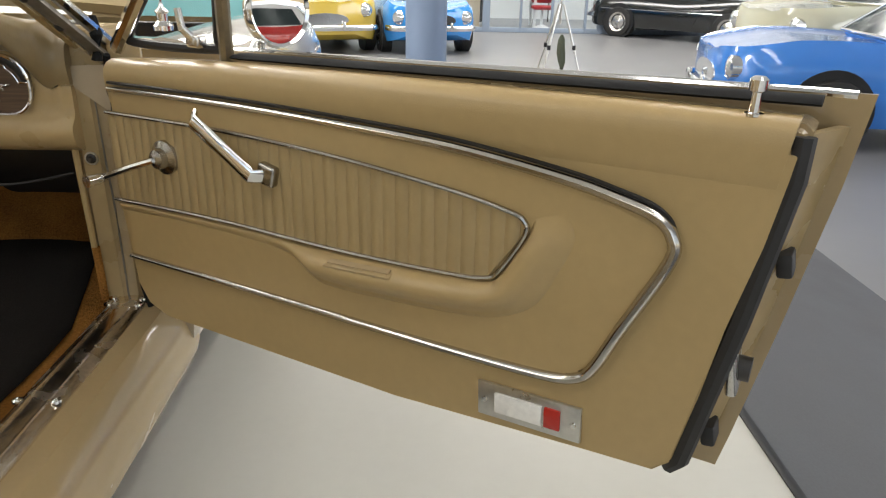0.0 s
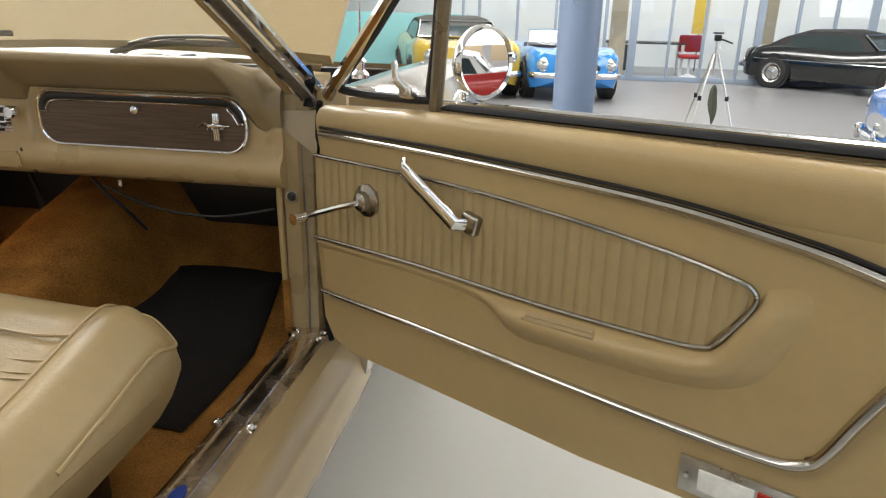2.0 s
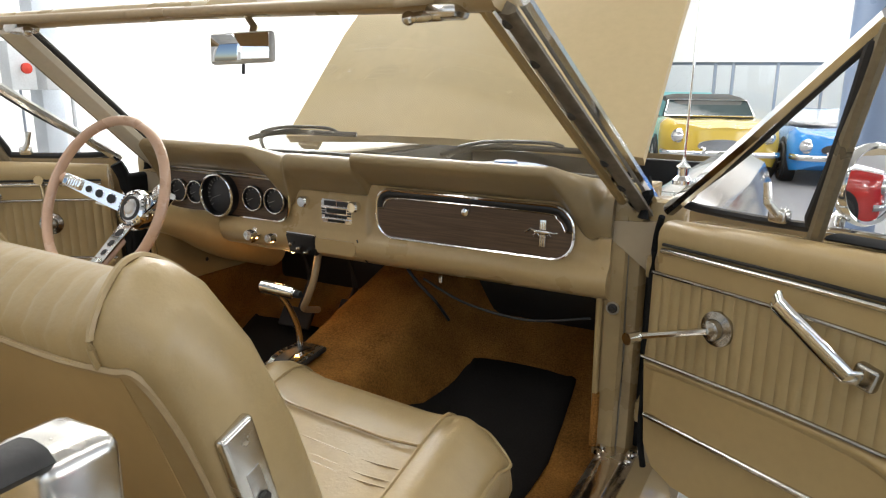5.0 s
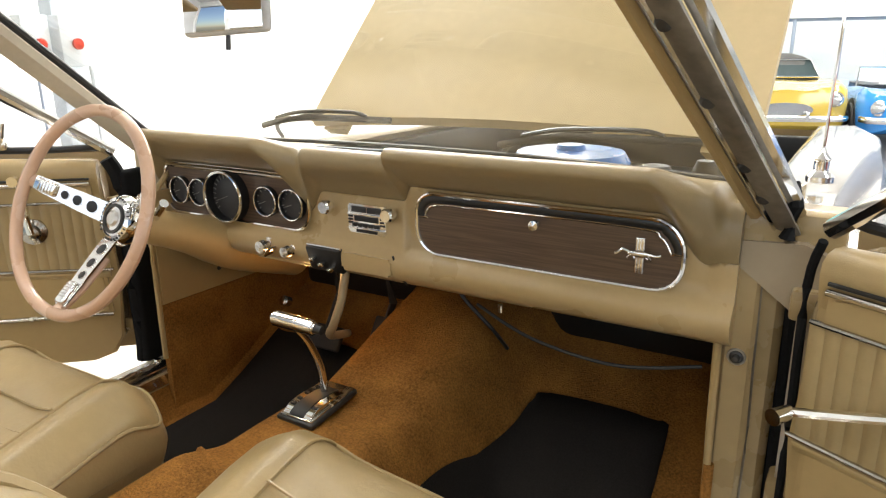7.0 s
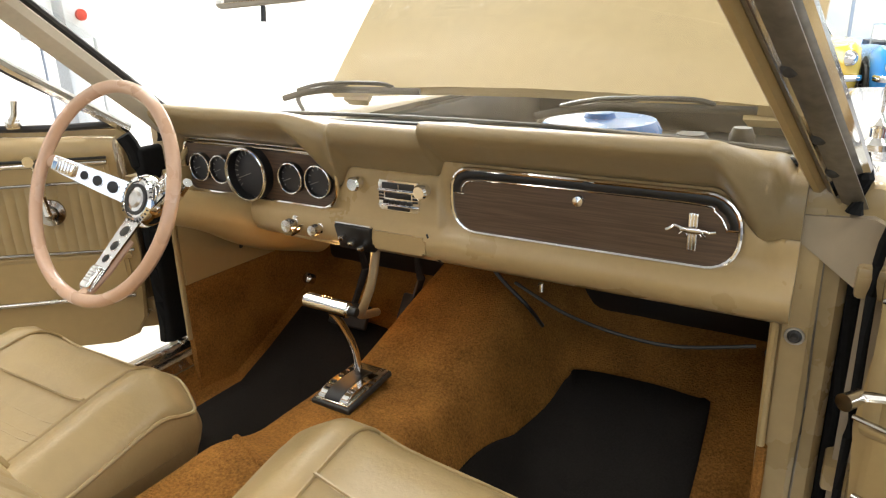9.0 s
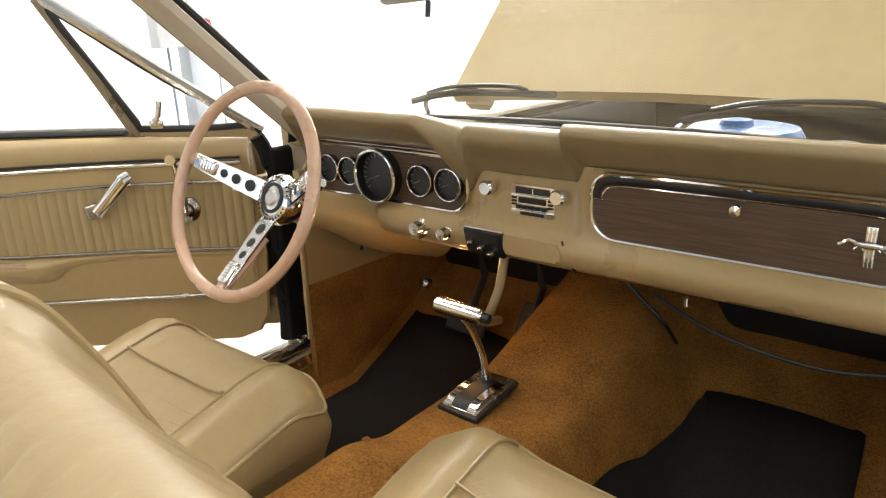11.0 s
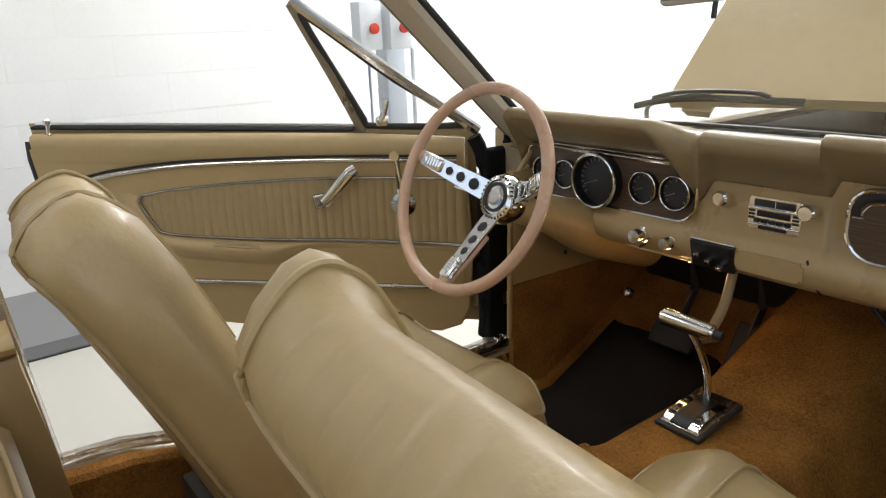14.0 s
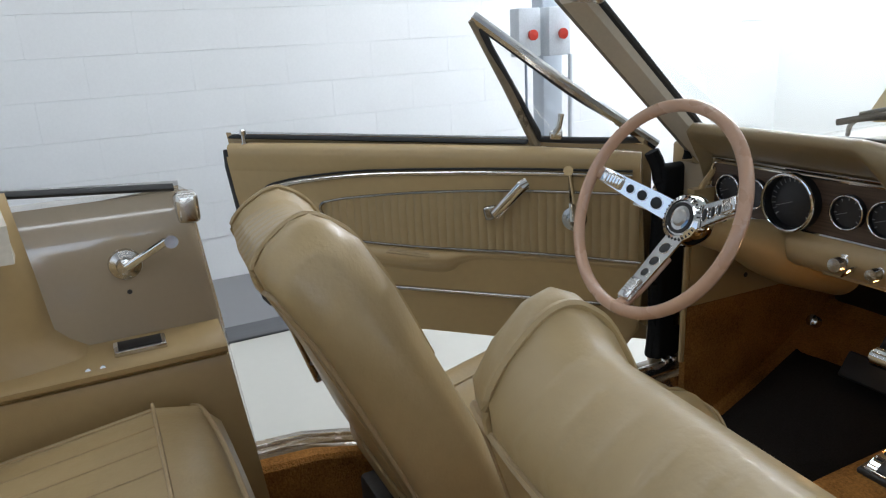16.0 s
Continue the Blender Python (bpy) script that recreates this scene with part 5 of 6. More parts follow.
build_mat(0.165, 0.495, -0.25, 0.275, False, "black carpet mat on the rust-brown passenger footwell")
build_mat(0.19, 0.55, -0.30, 0.26, True, "black carpet mat on the rust-brown driver footwell")

# ---- rear quarter and rear seat ----
def build_quarter(mirror, dy):
    q = lambda name, bm, mt, label="", ang=38: (bmesh.ops.translate(bm, vec=(0, dy, 0), verts=bm.verts), part(name, bm, mt, car, label, mirror=mirror, angle=ang))[1]
    base = [(-0.665, -1.032), (-0.672, -1.018), (-0.690, -1.012), (-0.74, -1.02), (-0.76, -1.8), (-0.665, -1.8)]
    q("quarter_panel", loft([[(x - 0.01 * (z - 0.6) - (0.028 * max(0, (z - 0.84) / 0.086) ** 2.5 if k in (0, 1, 5) else 0), y - 0.10 * (z - 0.65) if y > -1.5 else y, z) for k, (x, y) in enumerate(base)] for z in (0.30, 0.5, 0.69, 0.80, 0.86, 0.89, 0.908, 0.920, 0.926)]), paint_gloss, "tan painted rear quarter panel")
    q("quarter_lower_trim", loft([[(-0.66, y + k, 0.34), (-0.607, y + k, 0.36), (-0.602, y + k * 0.6, 0.50), (-0.598, y, 0.66), (-0.602, y, 0.672), (-0.66, y, 0.70)] for y, k in ((-1.8, 0), (-1.3, 0), (-1.08, 0.02), (-1.035, 0.035), (-1.027, 0.035))]), vinyl, "tan vinyl lower quarter trim")
    q("quarter_armrest", loft([[(-0.665, y, 0.672), (-0.598, y, 0.677), (-0.590, y, 0.684), (-0.589, y, 0.692), (-0.596, y, 0.699), (-0.665, y, 0.712)] for y in (-1.8, -1.3, -1.04, -1.028)]), vinyl, "tan armrest ledge")
    q("ashtray", obox(pose(-0.628, -1.150, 0.708, 0, 12, 0), 0.032, 0.075, 0.012, 0.003), chrome_worn, "small ashtray in the armrest")
    q("ashtray_opening", obox(pose(-0.626, -1.150, 0.7135, 0, 12, 0), 0.022, 0.062, 0.006, 0.001), black)
    secs = []
    for z in [0.69 + 0.27 * k / 14 for k in range(15)]:
        u = (z - 0.69) / 0.27
        edge = -1.16 - 0.10 * min(1, u * 5) ** 0.5 - 0.03 * u
        secs.append([(-0.668, edge + 0.006, z), (-0.655, edge, z), (-0.640, edge - 0.010, z), (-0.630, edge - 0.03, z), (-0.618, edge - 0.10, z), (-0.612, -1.5, z), (-0.61, -1.8, z), (-0.668, -1.8, z)])
    q("quarter_trim_rear", loft(secs), vinyl, "tan padded rear quarter trim", 70)
    q("quarter_crank_rose", lathe([(0.025, 0), (0.023, 0.006), (0.014, 0.010), (0.012, 0.02), (0, 0.022)], pose(-0.668, -1.149, 0.829, 0, 90, 0), 28), chrome_worn, "chrome crank rose")
    q("quarter_crank", sweep([(-0.645, -1.149, 0.829), (-0.638, -1.11, 0.850), (-0.632, -1.082, 0.866)], 0.009, 0.012, 8), chrome, "chrome quarter window crank")
    q("crank_knob", cyl((-0.636, -1.082, 0.866), (-0.610, -1.082, 0.866), 0.008, 0.010, 16), chrome)
    q("quarter_cap", obox(pose(-0.69, -1.046, 0.930 if mirror else 0.900, 0, 0, 0), 0.040, 0.036, 0.060 if mirror else 0.050, 0.008, 3), chrome_worn, "chrome pillar cap")
    q("quarter_seal", sweep([(-0.70, -1.06, 0.962 if mirror else 0.932), (-0.70, -1.3, 0.962 if mirror else 0.952), (-0.70, -1.8, 0.96)], 0.026, 0.012, 8), rubber, "black belt seal")
    q("quarter_belt", sweep([(-0.728, -1.05, 0.930), (-0.728, -1.3, 0.948), (-0.728, -1.8, 0.955)], 0.014, 0.014, 8), chrome, "bright belt moulding")
    q("trim_screw", lathe([(0.004, 0), (0.003, 0.002), (0, 0.002)], pose(-0.664, -1.150, 0.785, 0, 90, 0), 10), black)
    for y in (-1.205, -1.225):
        q("trim_screw", lathe([(0.005, 0), (0.004, 0.003), (0, 0.003)], pose(-0.598, y, 0.697, 0, 70, 0), 10), chrome)


build_quarter(False, 0.0)
build_quarter(True, -0.107)
# rear body, wheels and front end
for side, mirror in ((1, False), (-1, True)):
    secs = []
    for y, z, w in ((-1.06 if side < 0 else -1.24, 0.90, 0.0), (-1.4, 0.925, 0.035), (-1.9, 0.925, 0.045), (-2.4, 0.90, 0.02), (-2.75, 0.85, -0.03)):
        secs.append([(0.735, y, z - 0.01), (0.765 + w, y, z - 0.005), (0.80 + w, y, z - 0.07), (0.83 + w, y, z - 0.25), (0.82 + w, y, z - 0.45), (0.77 + w, y, 0.24), (0.74, y, 0.24)])
    part("rear_wing", loft(secs), paint, car, "tan rear wing", mirror=mirror)
    for y in (1.28, -1.75):
        wmx = Matrix.Translation((0.70, y, 0.315)) @ Matrix.Rotation(radians(90), 4, "Y")
        tyre = part("tyre", lathe([(0.20, -0.09), (0.30, -0.085), (0.315, -0.05), (0.315, 0.05), (0.30, 0.085), (0.20, 0.09)], wmx, 36), rubber, car, "black tyre", mirror=mirror)
        part("wheel_rim", lathe([(0.205, 0.085), (0.18, 0.06), (0.06, 0.07), (0, 0.08)], wmx, 32), chrome, tyre, mirror=mirror)
bm = loft([[(-0.74, y, z), (-0.5, y, z + 0.03), (0, y, z + 0.035), (0.5, y, z + 0.03), (0.74, y, z), (0.74, y, 0.35), (-0.74, y, 0.35)] for y, z in ((-1.95, 0.90), (-2.4, 0.89), (-2.75, 0.83))])
part("boot_lid", bm, paint, car, "tan boot deck")
part("front_end", loft([[(-0.74, y, 0.28), (-0.74, y, z), (0.74, y, z), (0.74, y, 0.28)] for y, z in ((1.95, 0.78), (2.08, 0.70))]), paint, car, "tan front end")
part("front_bumper", sweep(smooth_line([(-0.82, 1.85, 0.46), (-0.70, 2.14, 0.46), (0, 2.2, 0.46), (0.70, 2.14, 0.46), (0.82, 1.85, 0.46)], 6), 0.05, 0.09, 8), chrome, car, "chrome front bumper")
# rear seat cushion
secs = []
for k in range(25):
    x = -0.585 + 1.17 * k / 24
    s = abs(x) / 0.585
    r = max(0.0, 1 - s ** 10) ** 0.5
    zt = 0.615 + 0.03 * r + 0.02 * math.exp(-((s - 0.5) / 0.3) ** 2)
    secs.append([(x, -1.6, 0.36), (x, -1.6, zt - 0.06), (x, -1.35, zt - 0.02), (x, -1.15, zt + 0.004), (x, -1.09, zt - 0.01), (x, -1.06, zt - 0.045), (x, -1.055, 0.40), (x, -1.07, 0.36)])
rear = thing("rear_seat", Matrix(), "tan pleated vinyl rear seat cushion", "car seat")
rc = part("cushion", loft(secs), leather, rear, angle=70)
part("piping", sweep(smooth_line([(x, -1.075 - 0.02 * (abs(x) / 0.58) ** 6, 0.638 + 0.018 * math.exp(-((abs(x) / 0.585 - 0.5) / 0.3) ** 2) - 0.03 * (abs(x) / 0.585) ** 10) for x in (-0.58, -0.5, -0.3, 0, 0.3, 0.5, 0.58)], 5), 0.007, 0.007, 6), piping_mat, rc)
for k in range(17):
    x = -0.52 + 0.065 * k
    s_ = abs(x) / 0.585
    zt = 0.615 + 0.03 * max(0.0, 1 - s_ ** 10) ** 0.5 + 0.02 * math.exp(-((s_ - 0.5) / 0.3) ** 2)
    part("pleat_seam", sweep([(x, -1.15, zt + 0.0042), (x, -1.25, zt - 0.0075), (x, -1.35, zt - 0.0198), (x, -1.5, zt - 0.044)], 0.0035, 0.0025, 6), seam_mat, rc)
part("piping", sweep(smooth_line([(x, -1.15, 0.6195 + 0.03 * max(0.0, 1 - (abs(x) / 0.585) ** 10) ** 0.5 + 0.02 * math.exp(-((abs(x) / 0.585 - 0.5) / 0.3) ** 2)) for x in (-0.56, -0.5, -0.4, -0.3, -0.15, 0, 0.15, 0.3, 0.4, 0.5, 0.56)], 4), 0.006, 0.006, 6), piping_mat, rc)
part("backrest", loft([[(x, -1.58, 0.48), (x, -1.66, 0.72), (x, -1.74, 0.90), (x, -1.80, 0.92), (x, -1.98, 0.90), (x, -1.98, 0.45)] for x in (-0.60, -0.3, 0, 0.3, 0.60)]), leather, rear, angle=70)
# folded roof at the rear corner
part("folded_roof", loft([[(-0.70, -1.30 - 0.1 * k, 0.955), (-0.58 + 0.005 * k, -1.28 - 0.1 * k, 0.93), (-0.57, -1.28 - 0.1 * k, 0.88), (-0.70, -1.29 - 0.1 * k, 0.87)] for k in range(6)]), material("cream_roof_cloth", (0.55, 0.50, 0.40), 0.7), car, "folded cream roof cloth")

# ---- things on the platform and in the hall ----
def tripod(at):
    t = thing("tripod", pose(*at), "tall grey camera tripod with a green cloth", "tripod")
    legs = [Vector((0.42 * math.cos(a), 0.42 * math.sin(a), 0)) for a in (radians(129), radians(228), radians(324))]
    for v in legs:
        part("leg", sweep([v, v * 0.55 + Vector((0, 0, 0.55)), Vector((0, 0, 1.10)) + v * 0.08], 0.028, 0.028, 8, taper=[0.6, 0.9, 1.1]), aluminium, t, "grey metal leg")
        part("leg_clamp", cyl(v * 0.55 + Vector((0, 0, 0.53)), v * 0.55 + Vector((0, 0, 0.59)), 0.024, seg=10), black, t)
        part("foot", ball(v + Vector((0, 0, 0.012)), 0.016, u=8, v=6), rubber, t)
    part("centre_column", cyl((0, 0, 0.85), (0, 0, 1.26), 0.016, seg=12), aluminium, t)
    part("head", obox(pose(0, 0, 1.30), 0.08, 0.10, 0.08, 0.015), black, t, "black tripod head")
    part("pan_handle", cyl((0, 0, 1.30), (0.18, -0.05, 1.24), 0.011, seg=8), black, t)
    part("top_plate", box(-0.06, 0.06, -0.05, 0.05, 1.35, 1.37, 0.004), black, t)
    secs = [[((0.055 + 0.018 * math.sin(3 * a + 9 * z)) * k * math.cos(a) + 0.03 + 0.05 * (0.7 - z), (0.04 + 0.012 * math.cos(4 * a + 5 * z)) * k * math.sin(a) - 0.06, z + 0.03 * math.sin(2 * a) * (z < 0.4)) for a in (2 * math.pi * j / 16 for j in range(16))] for z, k in ((0.72, 0.25), (0.66, 0.7), (0.58, 0.85), (0.48, 0.95), (0.38, 0.8), (0.30, 0.45), (0.24, 0.15))]
    part("cloth", loft(secs), material("olive_cloth", (0.10, 0.11, 0.075), 0.9), t, "hanging olive cloth")
    return t


tripod((2.84, 7.35, FLOOR)).scale = (0.89, 0.89, 0.89)


def old_car(at, turn, colour, name, label, L=3.8, W=1.5, H=0.82, roof=None, roof_col=None, rear_lights=False, whl=0.30, fins=False):
    """A classic car: x is forward. Lofted body with round wings, wheels, bumpers, lamps, screen."""
    m = thing(name, pose(at[0], at[1], FLOOR, 0, 0, turn), label, "car")
    pm = material(name + "_paint", colour, 0.16, var=0.03, coat=0.8, spec=0.6)
    secs = []
    for k in range(33):
        u = k / 32
        x = -L / 2 + L * u
        e = min(1, min(u, 1 - u) / 0.10)
        e = math.sqrt(max(0.0, 1 - (1 - e) ** 2))
        hip = 0.03 * math.exp(-((u - 0.2) / 0.12) ** 2) + 0.03 * math.exp(-((u - 0.82) / 0.12) ** 2) - (0.03 * math.exp(-((u - 0.52) / 0.12) ** 2))
        fall = 0.10 * max(0, (0.12 - u) / 0.12) + (0.07 * max(0, (u - 0.88) / 0.12))
        if fins:
            fall = 0.02 * max(0, (u - 0.9) / 0.1)
        w, h = W / 2 * (0.55 + 0.45 * e), (H + hip - fall)
        low = 0.20 + 0.12 * (1 - e)
        wing = 0.035 if not fins else 0.05
        half = [(0, h - wing * 0.4), (w * 0.45, h - wing), (w * 0.72, h - wing * 0.6), (w * 0.86, h), (w * 0.97, h - 0.08), (w, h - 0.25), (w * 0.985, low + 0.15), (w * 0.93, low), (0, low)]
        secs.append([(x, y, z) for y, z in half] + [(x, -y, z) for y, z in half[-2:0:-1]])
    bod = part("body", loft(secs), pm, m, angle=50)
    for sx in (-0.29 * L, 0.31 * L):
        for sy in (-1, 1):
            y = sy * (W / 2 - 0.06)
            part("wheel_arch", cyl((sx, y - 0.10 * sy, whl + 0.02), (sx, sy * (W / 2 + 0.004), whl + 0.02), whl + 0.055, seg=32), black, m, "dark wheel arch")
            wm_ = Matrix.Translation((sx, y + 0.02 * sy, whl)) @ Matrix.Rotation(radians(-90 * sy), 4, "X")
            wh = part("wheel", lathe([(whl * 0.62, -0.09), (whl * 0.97, -0.08), (whl, -0.04), (whl, 0.04), (whl * 0.95, 0.075), (whl * 0.66, 0.08), (whl * 0.62, 0.05)], wm_, 32), rubber, m, "black tyre")
            part("rim", lathe([(whl * 0.64, 0.075), (whl * 0.58, 0.07), (whl * 0.5, 0.04), (whl * 0.2, 0.06), (whl * 0.14, 0.085), (0, 0.09)], wm_, 28), chrome_worn, wh, "bright wheel rim")
    for end in (1, -1):
        line = smooth_line([(end * (L / 2 - 0.22), -W / 2 * 0.97, 0.42), (end * (L / 2 + 0.02), -W / 2 * 0.8, 0.42), (end * (L / 2 + 0.07), 0, 0.42), (end * (L / 2 + 0.02), W / 2 * 0.8, 0.42), (end * (L / 2 - 0.22), W / 2 * 0.97, 0.42)], 6)
        part("bumper", sweep(line, 0.04, 0.085, 8), chrome, m, "chrome bumper")
        for y in (-0.28, 0.28):
            part("overrider", obox(pose(end * (L / 2 + 0.085), y, 0.45), 0.05, 0.05, 0.14, 0.02, 3), chrome, m)
    for y in (-W * 0.36, W * 0.36):
        fm = Matrix.Translation((L / 2 - 0.10, y, H - 0.22)) @ Matrix.Rotation(radians(90), 4, "Y")
        part("headlight", lathe([(0.105, -0.06), (0.105, 0.05), (0.09, 0.06), (0.085, 0.055), (0.06, 0.075), (0, 0.085)], fm, 28), chrome, m, "round headlight")
        if rear_lights:
            part("tail_light", loft([[(-L / 2 - 0.02 + 0.06 * q, y * 1.12 - 0.06, H - 0.30 + 0.38 * q), (-L / 2 - 0.02 + 0.06 * q, y * 1.12 + 0.06, H - 0.30 + 0.38 * q), (-L / 2 + 0.12, y * 1.12 + 0.05, H - 0.30 + 0.38 * q), (-L / 2 + 0.12, y * 1.12 - 0.05, H - 0.30 + 0.38 * q)] for q in (0, 0.5, 1)]), red_lens, m, "tall red tail light")
    gr = prism([tuple(p)[:2] for p in smooth_line([(-0.34, 0.50, 0), (0, 0.44, 0), (0.34, 0.50, 0), (0.30, 0.60, 0), (0, 0.64, 0), (-0.30, 0.60, 0)], 4, True)], "x", L / 2 - 0.03, L / 2 + 0.012, 0.006)
    part("grille", gr, chrome if roof_col else dark_metal, m, "front grille")
    if roof:
        rc_ = material(name + "_roof", roof_col, 0.6 if roof_col[0] < 0.05 else 0.2)
        a = []
        for u, hh in ((0.12, 0.0), (0.22, 0.24), (0.34, 0.38), (0.50, 0.40), (0.60, 0.34), (0.68, 0.02)):
            x = -L / 2 + L * u
            w2 = W / 2 * (0.80 - 0.25 * hh)
            a.append([(x, -W / 2 * 0.82, H - 0.06), (x, -w2, H - 0.03 + hh * 0.88), (x, -w2 * 0.7, H - 0.03 + hh), (x, w2 * 0.7, H - 0.03 + hh), (x, w2, H - 0.03 + hh * 0.88), (x, W / 2 * 0.82, H - 0.06)])
        part("roof", loft(a), rc_, m, "roof")
        wg = material("dark_car_glass", (0.03, 0.045, 0.045), 0.12, spec=0.25)
        p, q = a[4], a[5]
        sh = Vector((0.012, 0, 0.012))
        part("windscreen", loft([[Vector(p[1]) * 0.98 + Vector((0.03, 0, 0.02)), Vector(p[4]) * 0.98 + Vector((0.03, 0, 0.02))], [Vector(q[1]) + Vector((0.01, 0, 0.05)) , Vector(q[4]) + Vector((0.01, 0, 0.05))]], closed=False, caps=False), wg, m, "windscreen")
        fr_ = [Vector(q[1]) + Vector((0.03, 0, 0.04)), Vector(p[1]) * 0.98 + Vector((0.05, 0, 0.03)), Vector(p[4]) * 0.98 + Vector((0.05, 0, 0.03)), Vector(q[4]) + Vector((0.03, 0, 0.04))]
        part("windscreen_frame", sweep(fr_, 0.028, 0.028, 6, True), chrome, m, "chrome windscreen frame")
        for sy in (1, -1):
            part("side_window", loft([[(-L / 2 + L * u, sy * (W / 2 * 0.80 - 0.01) * 1.03, H - 0.01), (-L / 2 + L * u2, sy * (W / 2 * (0.80 - 0.25 * hh)) * 1.02, H - 0.03 + hh * 0.80)] for u, u2, hh in ((0.24, 0.27, 0.28), (0.42, 0.42, 0.37), (0.63, 0.585, 0.33))], closed=False, caps=False), wg, m, "side window")
    else:
        x = -L / 2 + L * 0.60
        bm = sweep([(x + 0.12, -W * 0.40, H - 0.04), (x, -W * 0.37, H + 0.27), (x, W * 0.37, H + 0.27), (x + 0.12, W * 0.40, H - 0.04)], 0.025, 0.025, 6)
        part("windscreen_frame", bm, chrome, m, "chrome windscreen frame")
        g = part("windscreen", loft([[(x + 0.12, -W * 0.40, H - 0.02), (x + 0.12, W * 0.40, H - 0.02)], [(x, -W * 0.37, H + 0.27), (x, W * 0.37, H + 0.27)]], closed=False, caps=False), partition_glass, m)
        part("cockpit", prism(rounded(-L / 2 + L * 0.34, x, -W * 0.34, W * 0.34, 0.12), "z", H - 0.04, H + 0.012, 0.01), black, m, "dark cockpit")
    part("door_line", sweep([(L * 0.16, -W / 2 * 1.0, H - 0.10), (L * 0.15, -W / 2 * 1.003, H - 0.3), (L * 0.13, -W / 2 * 0.985, 0.33)], 0.006, 0.006, 6), black, m)
    part("side_trim", sweep([(-L * 0.40, -W / 2 * 1.002, H - 0.24), (L * 0.40, -W / 2 * 1.002, H - 0.24)], 0.012, 0.012, 6), chrome, m)
    return m


old_car((-0.95, 12.0), -72, (0.52, 0.37, 0.05), "yellow_coupe", "bright yellow classic coupe with chrome bumper and dark roof", 4.1, 1.8, 0.90, True, (0.04, 0.04, 0.035))
old_car((0.95, 12.2), -78, (0.03, 0.24, 0.62), "blue_roadster", "sky-blue open roadster with chrome bumper", 3.9, 1.5, 0.80)
old_car((6.6, 13.9), -42, (0.006, 0.007, 0.006), "black_roadster", "black roadster with its soft top up", 3.85, 1.5, 0.80, True, (0.008, 0.008, 0.008))
old_car((6.05, 5.0), 172, (0.04, 0.20, 0.62), "blue_sports_coupe", "metallic blue sports car with a long bonnet", 4.4, 1.65, 0.86, True, (0.04, 0.20, 0.62))
old_car((8.0, 8.6), 190, (0.52, 0.50, 0.36), "cream_saloon", "pale cream saloon with tall red tail lights", 4.9, 1.8, 0.98, True, (0.52, 0.50, 0.36), True, 0.34, True)

# unseen car, added to put red and white into the door mirror
old_car((8.2, -0.6), 95, (0.45, 0.02, 0.015), "mirror_red_saloon", "red saloon with a white roof, added for the mirror's reflection", 4.2, 1.6, 0.9, True, (0.75, 0.75, 0.72))

# glazed office partition across the hall
GY = 14.6
GH = 1.47
structure("partition_wall_lower", box(-8.8, -0.95, GY - 1.6, GY - 1.5, FLOOR, 0.88), turquoise, "turquoise painted low wall")
structure("partition_bulkhead", box(-8.8, 12.0, GY - 0.1, GY + 0.1, GH, 4.2), wall_white, "white bulkhead over the glazing")
glazing = thing("glazed_partition", Matrix(), "grey-framed glazed office partition", "partition")
posts = [(-4.20, 0.06), (-2.72, 0.06), (-1.12, 0.06), (-0.77, 0.06), (0.06, 0.06), (0.88, 0.06), (1.93, 0.07), (2.52, 0.16), (3.27, 0.05), (3.95, 0.05), (4.68, 0.05), (5.02, 0.14), (5.75, 0.05), (6.45, 0.05), (7.15, 0.14), (7.9, 0.05), (8.6, 0.05), (9.3, 0.14), (10.1, 0.05), (10.9, 0.05), (11.7, 0.06)]
for (x, w), (x2, w2) in zip(posts, posts[1:]):
    part("mullion", box(x - w / 2, x + w / 2, GY - 0.06, GY + 0.06, FLOOR, GH, 0.006), frame_grey, glazing)
    pn = part("pane", box(x + w / 2 + 0.01, x2 - w2 / 2 - 0.01, GY - 0.006, GY + 0.006, FLOOR + 0.1, GH - 0.05), partition_glass, glazing)
    pn.visible_shadow = False
part("head_rail", box(-4.3, 12.0, GY - 0.05, GY + 0.05, GH - 0.06, GH + 0.02, 0.006), frame_grey, glazing)
part("base_rail", box(-4.3, 12.0, GY - 0.05, GY + 0.05, FLOOR, FLOOR + 0.1, 0.006), frame_grey, glazing)
beige = material("beige_door_laminate", (0.50, 0.40, 0.27), 0.45)
for x in (2.08, 5.2):
    leaf = thing("office_door", pose(x, GY + 0.9, FLOOR), "beige office door standing behind the glass", "door", "office doors")
    part("leaf", box(0, 0.36, -0.02, 0.02, 0.0, 1.72, 0.004), beige, leaf)
    part("handle", cyl((0.05, -0.07, 0.9), (0.05, -0.07, 1.05), 0.012, seg=10), aluminium, leaf, "metal handle")

# office furniture behind the glass
desk = thing("office_desk", pose(2.9, 16.2, FLOOR), "dark office desk behind the glazed partition", "desk")
part("desktop", box(-0.9, 0.9, -0.4, 0.4, 0.70, 0.74, 0.006), dark_metal, desk)
for x in (-0.85, 0.85):
    for y in (-0.35, 0.35):
        part("leg", box(x - 0.03, x + 0.03, y - 0.03, y + 0.03, 0, 0.70), white_paint, desk)
part("drawer_unit", box(-0.8, -0.35, -0.3, 0.3, 0.1, 0.66, 0.008), black, desk)
chair = thing("office_chair", pose(3.9, 15.7, FLOOR), "red upholstered office chair with a white frame", "chair")
red_cloth = material("red_upholstery", (0.35, 0.02, 0.02), 0.8)
part("seat", box(-0.24, 0.24, -0.24, 0.24, 0.42, 0.50, 0.03), red_cloth, chair)
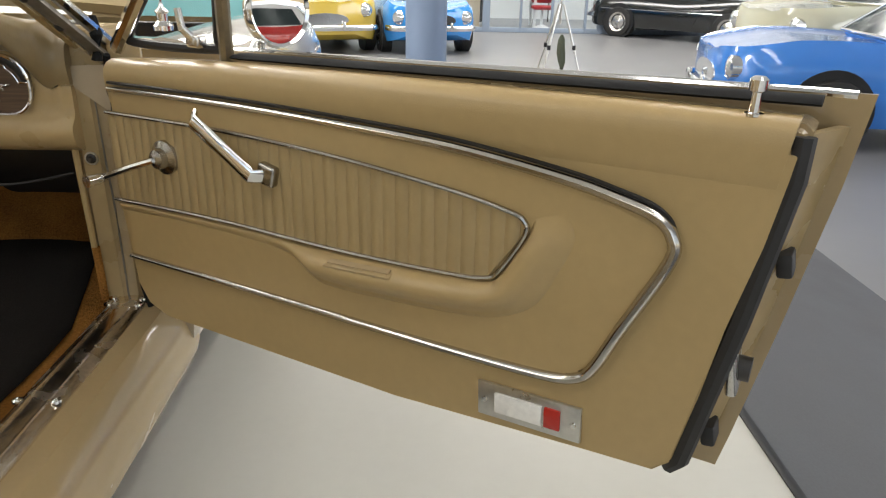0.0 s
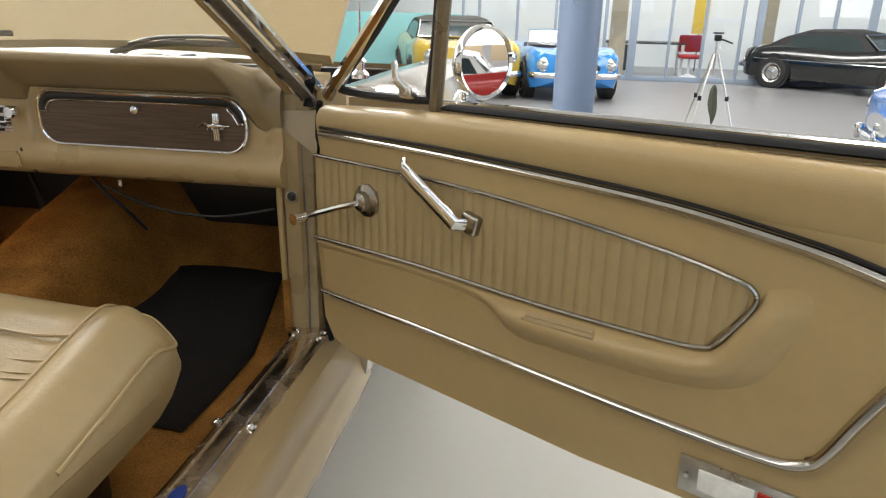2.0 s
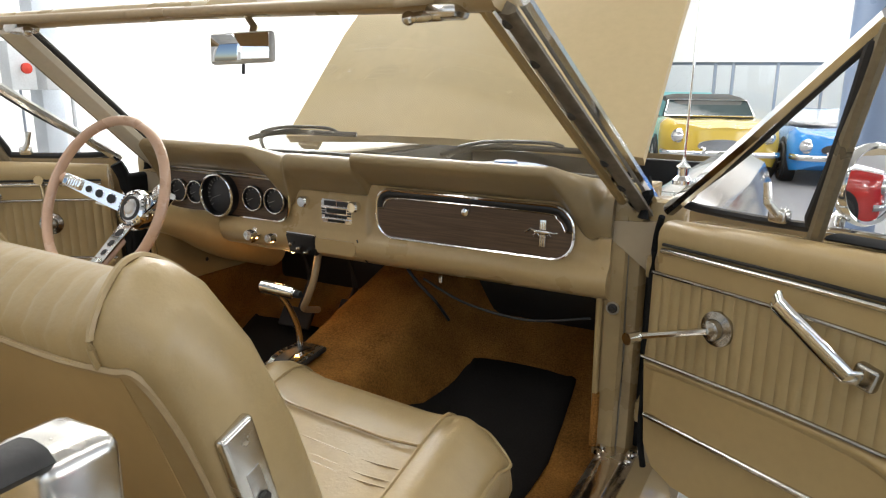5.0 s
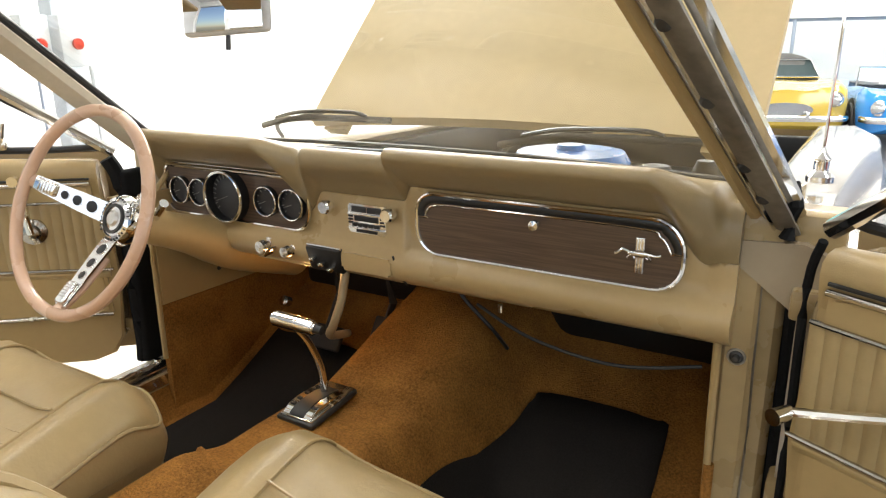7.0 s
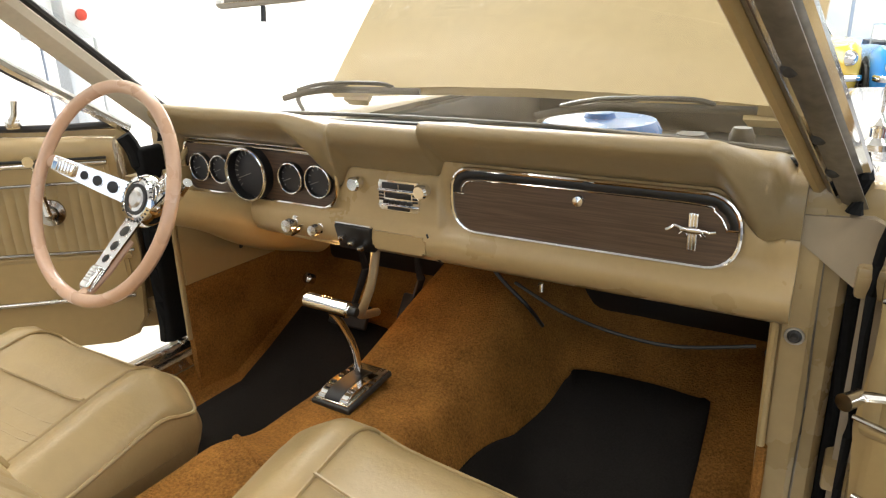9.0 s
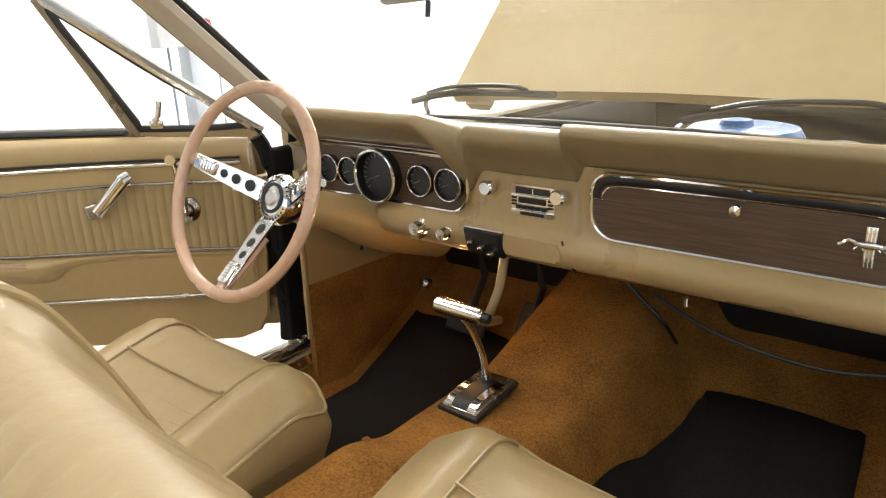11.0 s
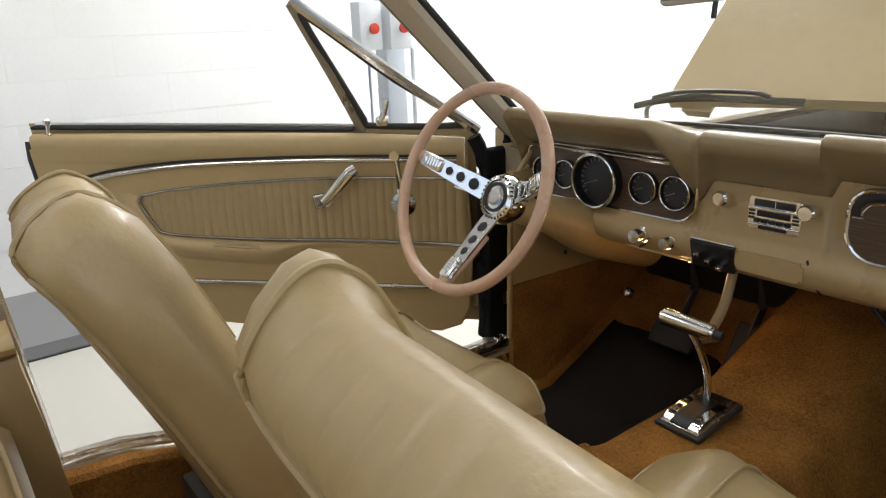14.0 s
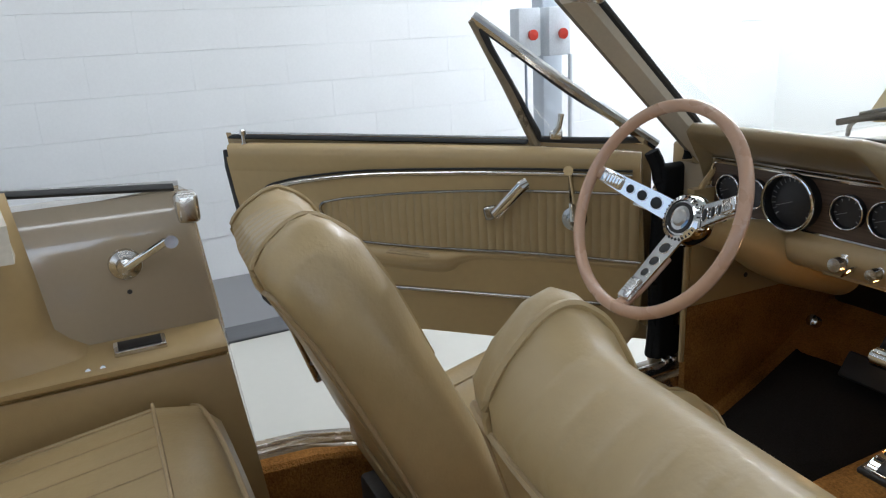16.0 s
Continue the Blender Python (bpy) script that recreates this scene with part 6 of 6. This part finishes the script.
part("backrest", box(-0.24, 0.24, 0.18, 0.26, 0.55, 0.92, 0.03), red_cloth, chair)
part("stem", cyl((0, 0, 0.08), (0, 0, 0.42), 0.03, seg=12), white_paint, chair)
part("foot", cyl((0, 0, 0.0), (0, 0, 0.08), 0.26, 0.06, 5), white_paint, chair)
banner = thing("banner", pose(4.35, 17.6, FLOOR), "tall yellow banner on the office wall", "banner")
part("cloth", box(-0.18, 0.18, -0.01, 0.01, 0.9, 2.5), material("yellow_banner_cloth", (0.75, 0.5, 0.05), 0.8), banner)
part("pole", cyl((0, 0.03, 0), (0, 0.03, 2.5), 0.015, seg=8), dark_metal, banner)

# switch boxes and post near the left wall
post = thing("steel_post", pose(-3.25, 1.42, FLOOR), "pale grey steel post with red stop switches", "machine")
part("post_body", box(-0.06, 0.06, -0.07, 0.07, 0, 3.2, 0.008), material("pale_grey_paint", (0.55, 0.60, 0.66), 0.4), post)

grey_box = material("pale_switch_box", (0.62, 0.65, 0.68), 0.45)
for dx, dy in ((0.13, -0.24), (0.17, -0.06)):
    part("switch_box", box(dx - 0.05, dx + 0.05, dy - 0.075, dy + 0.075, 1.41, 1.68, 0.008), grey_box, post, "pale switch box")
    part("stop_button", lathe([(0.012, 0), (0.012, 0.02), (0.03, 0.025), (0.03, 0.04), (0, 0.045)], pose(dx + 0.05, dy, 1.53, 0, 90, 0), 20), material("red_button", (0.5, 0.03, 0.01), 0.4), post, "red stop button")
part("conduit", cyl((0.13, -0.24, 0.0), (0.13, -0.24, 1.41), 0.008, seg=8), frame_grey, post)
part("conduit", cyl((0.17, 0.05, 0.0), (0.17, 0.05, 1.41), 0.014, seg=8), grey_box, post)

# things for the block wall: courses of large blocks
bw, bh, gap = 0.62, 0.25, 0.0016
bx = -4.45
meshes = {}
for r in range(15):
    z0 = FLOOR + 0.30 + r * bh
    for c in range(-1, 12):
        y0 = -3.0 + c * bw + (0.31 if r % 2 else 0)
        key = (round(bw, 3), 0)
        if key not in meshes:
            b_ = box(0, 0.006, 0.0001, bw - 0.0001, gap / 2, bh - gap / 2, 0.0012, 1)
            me = bpy.data.meshes.new("block")
            b_.to_mesh(me)
            b_.free()
            me.materials.append(block_mat)
            meshes[key] = me
        ob = new("block", meshes[key])
        ob.parent = wall_w
        ob.location = (bx + 0.001 * random.random(), y0, z0)
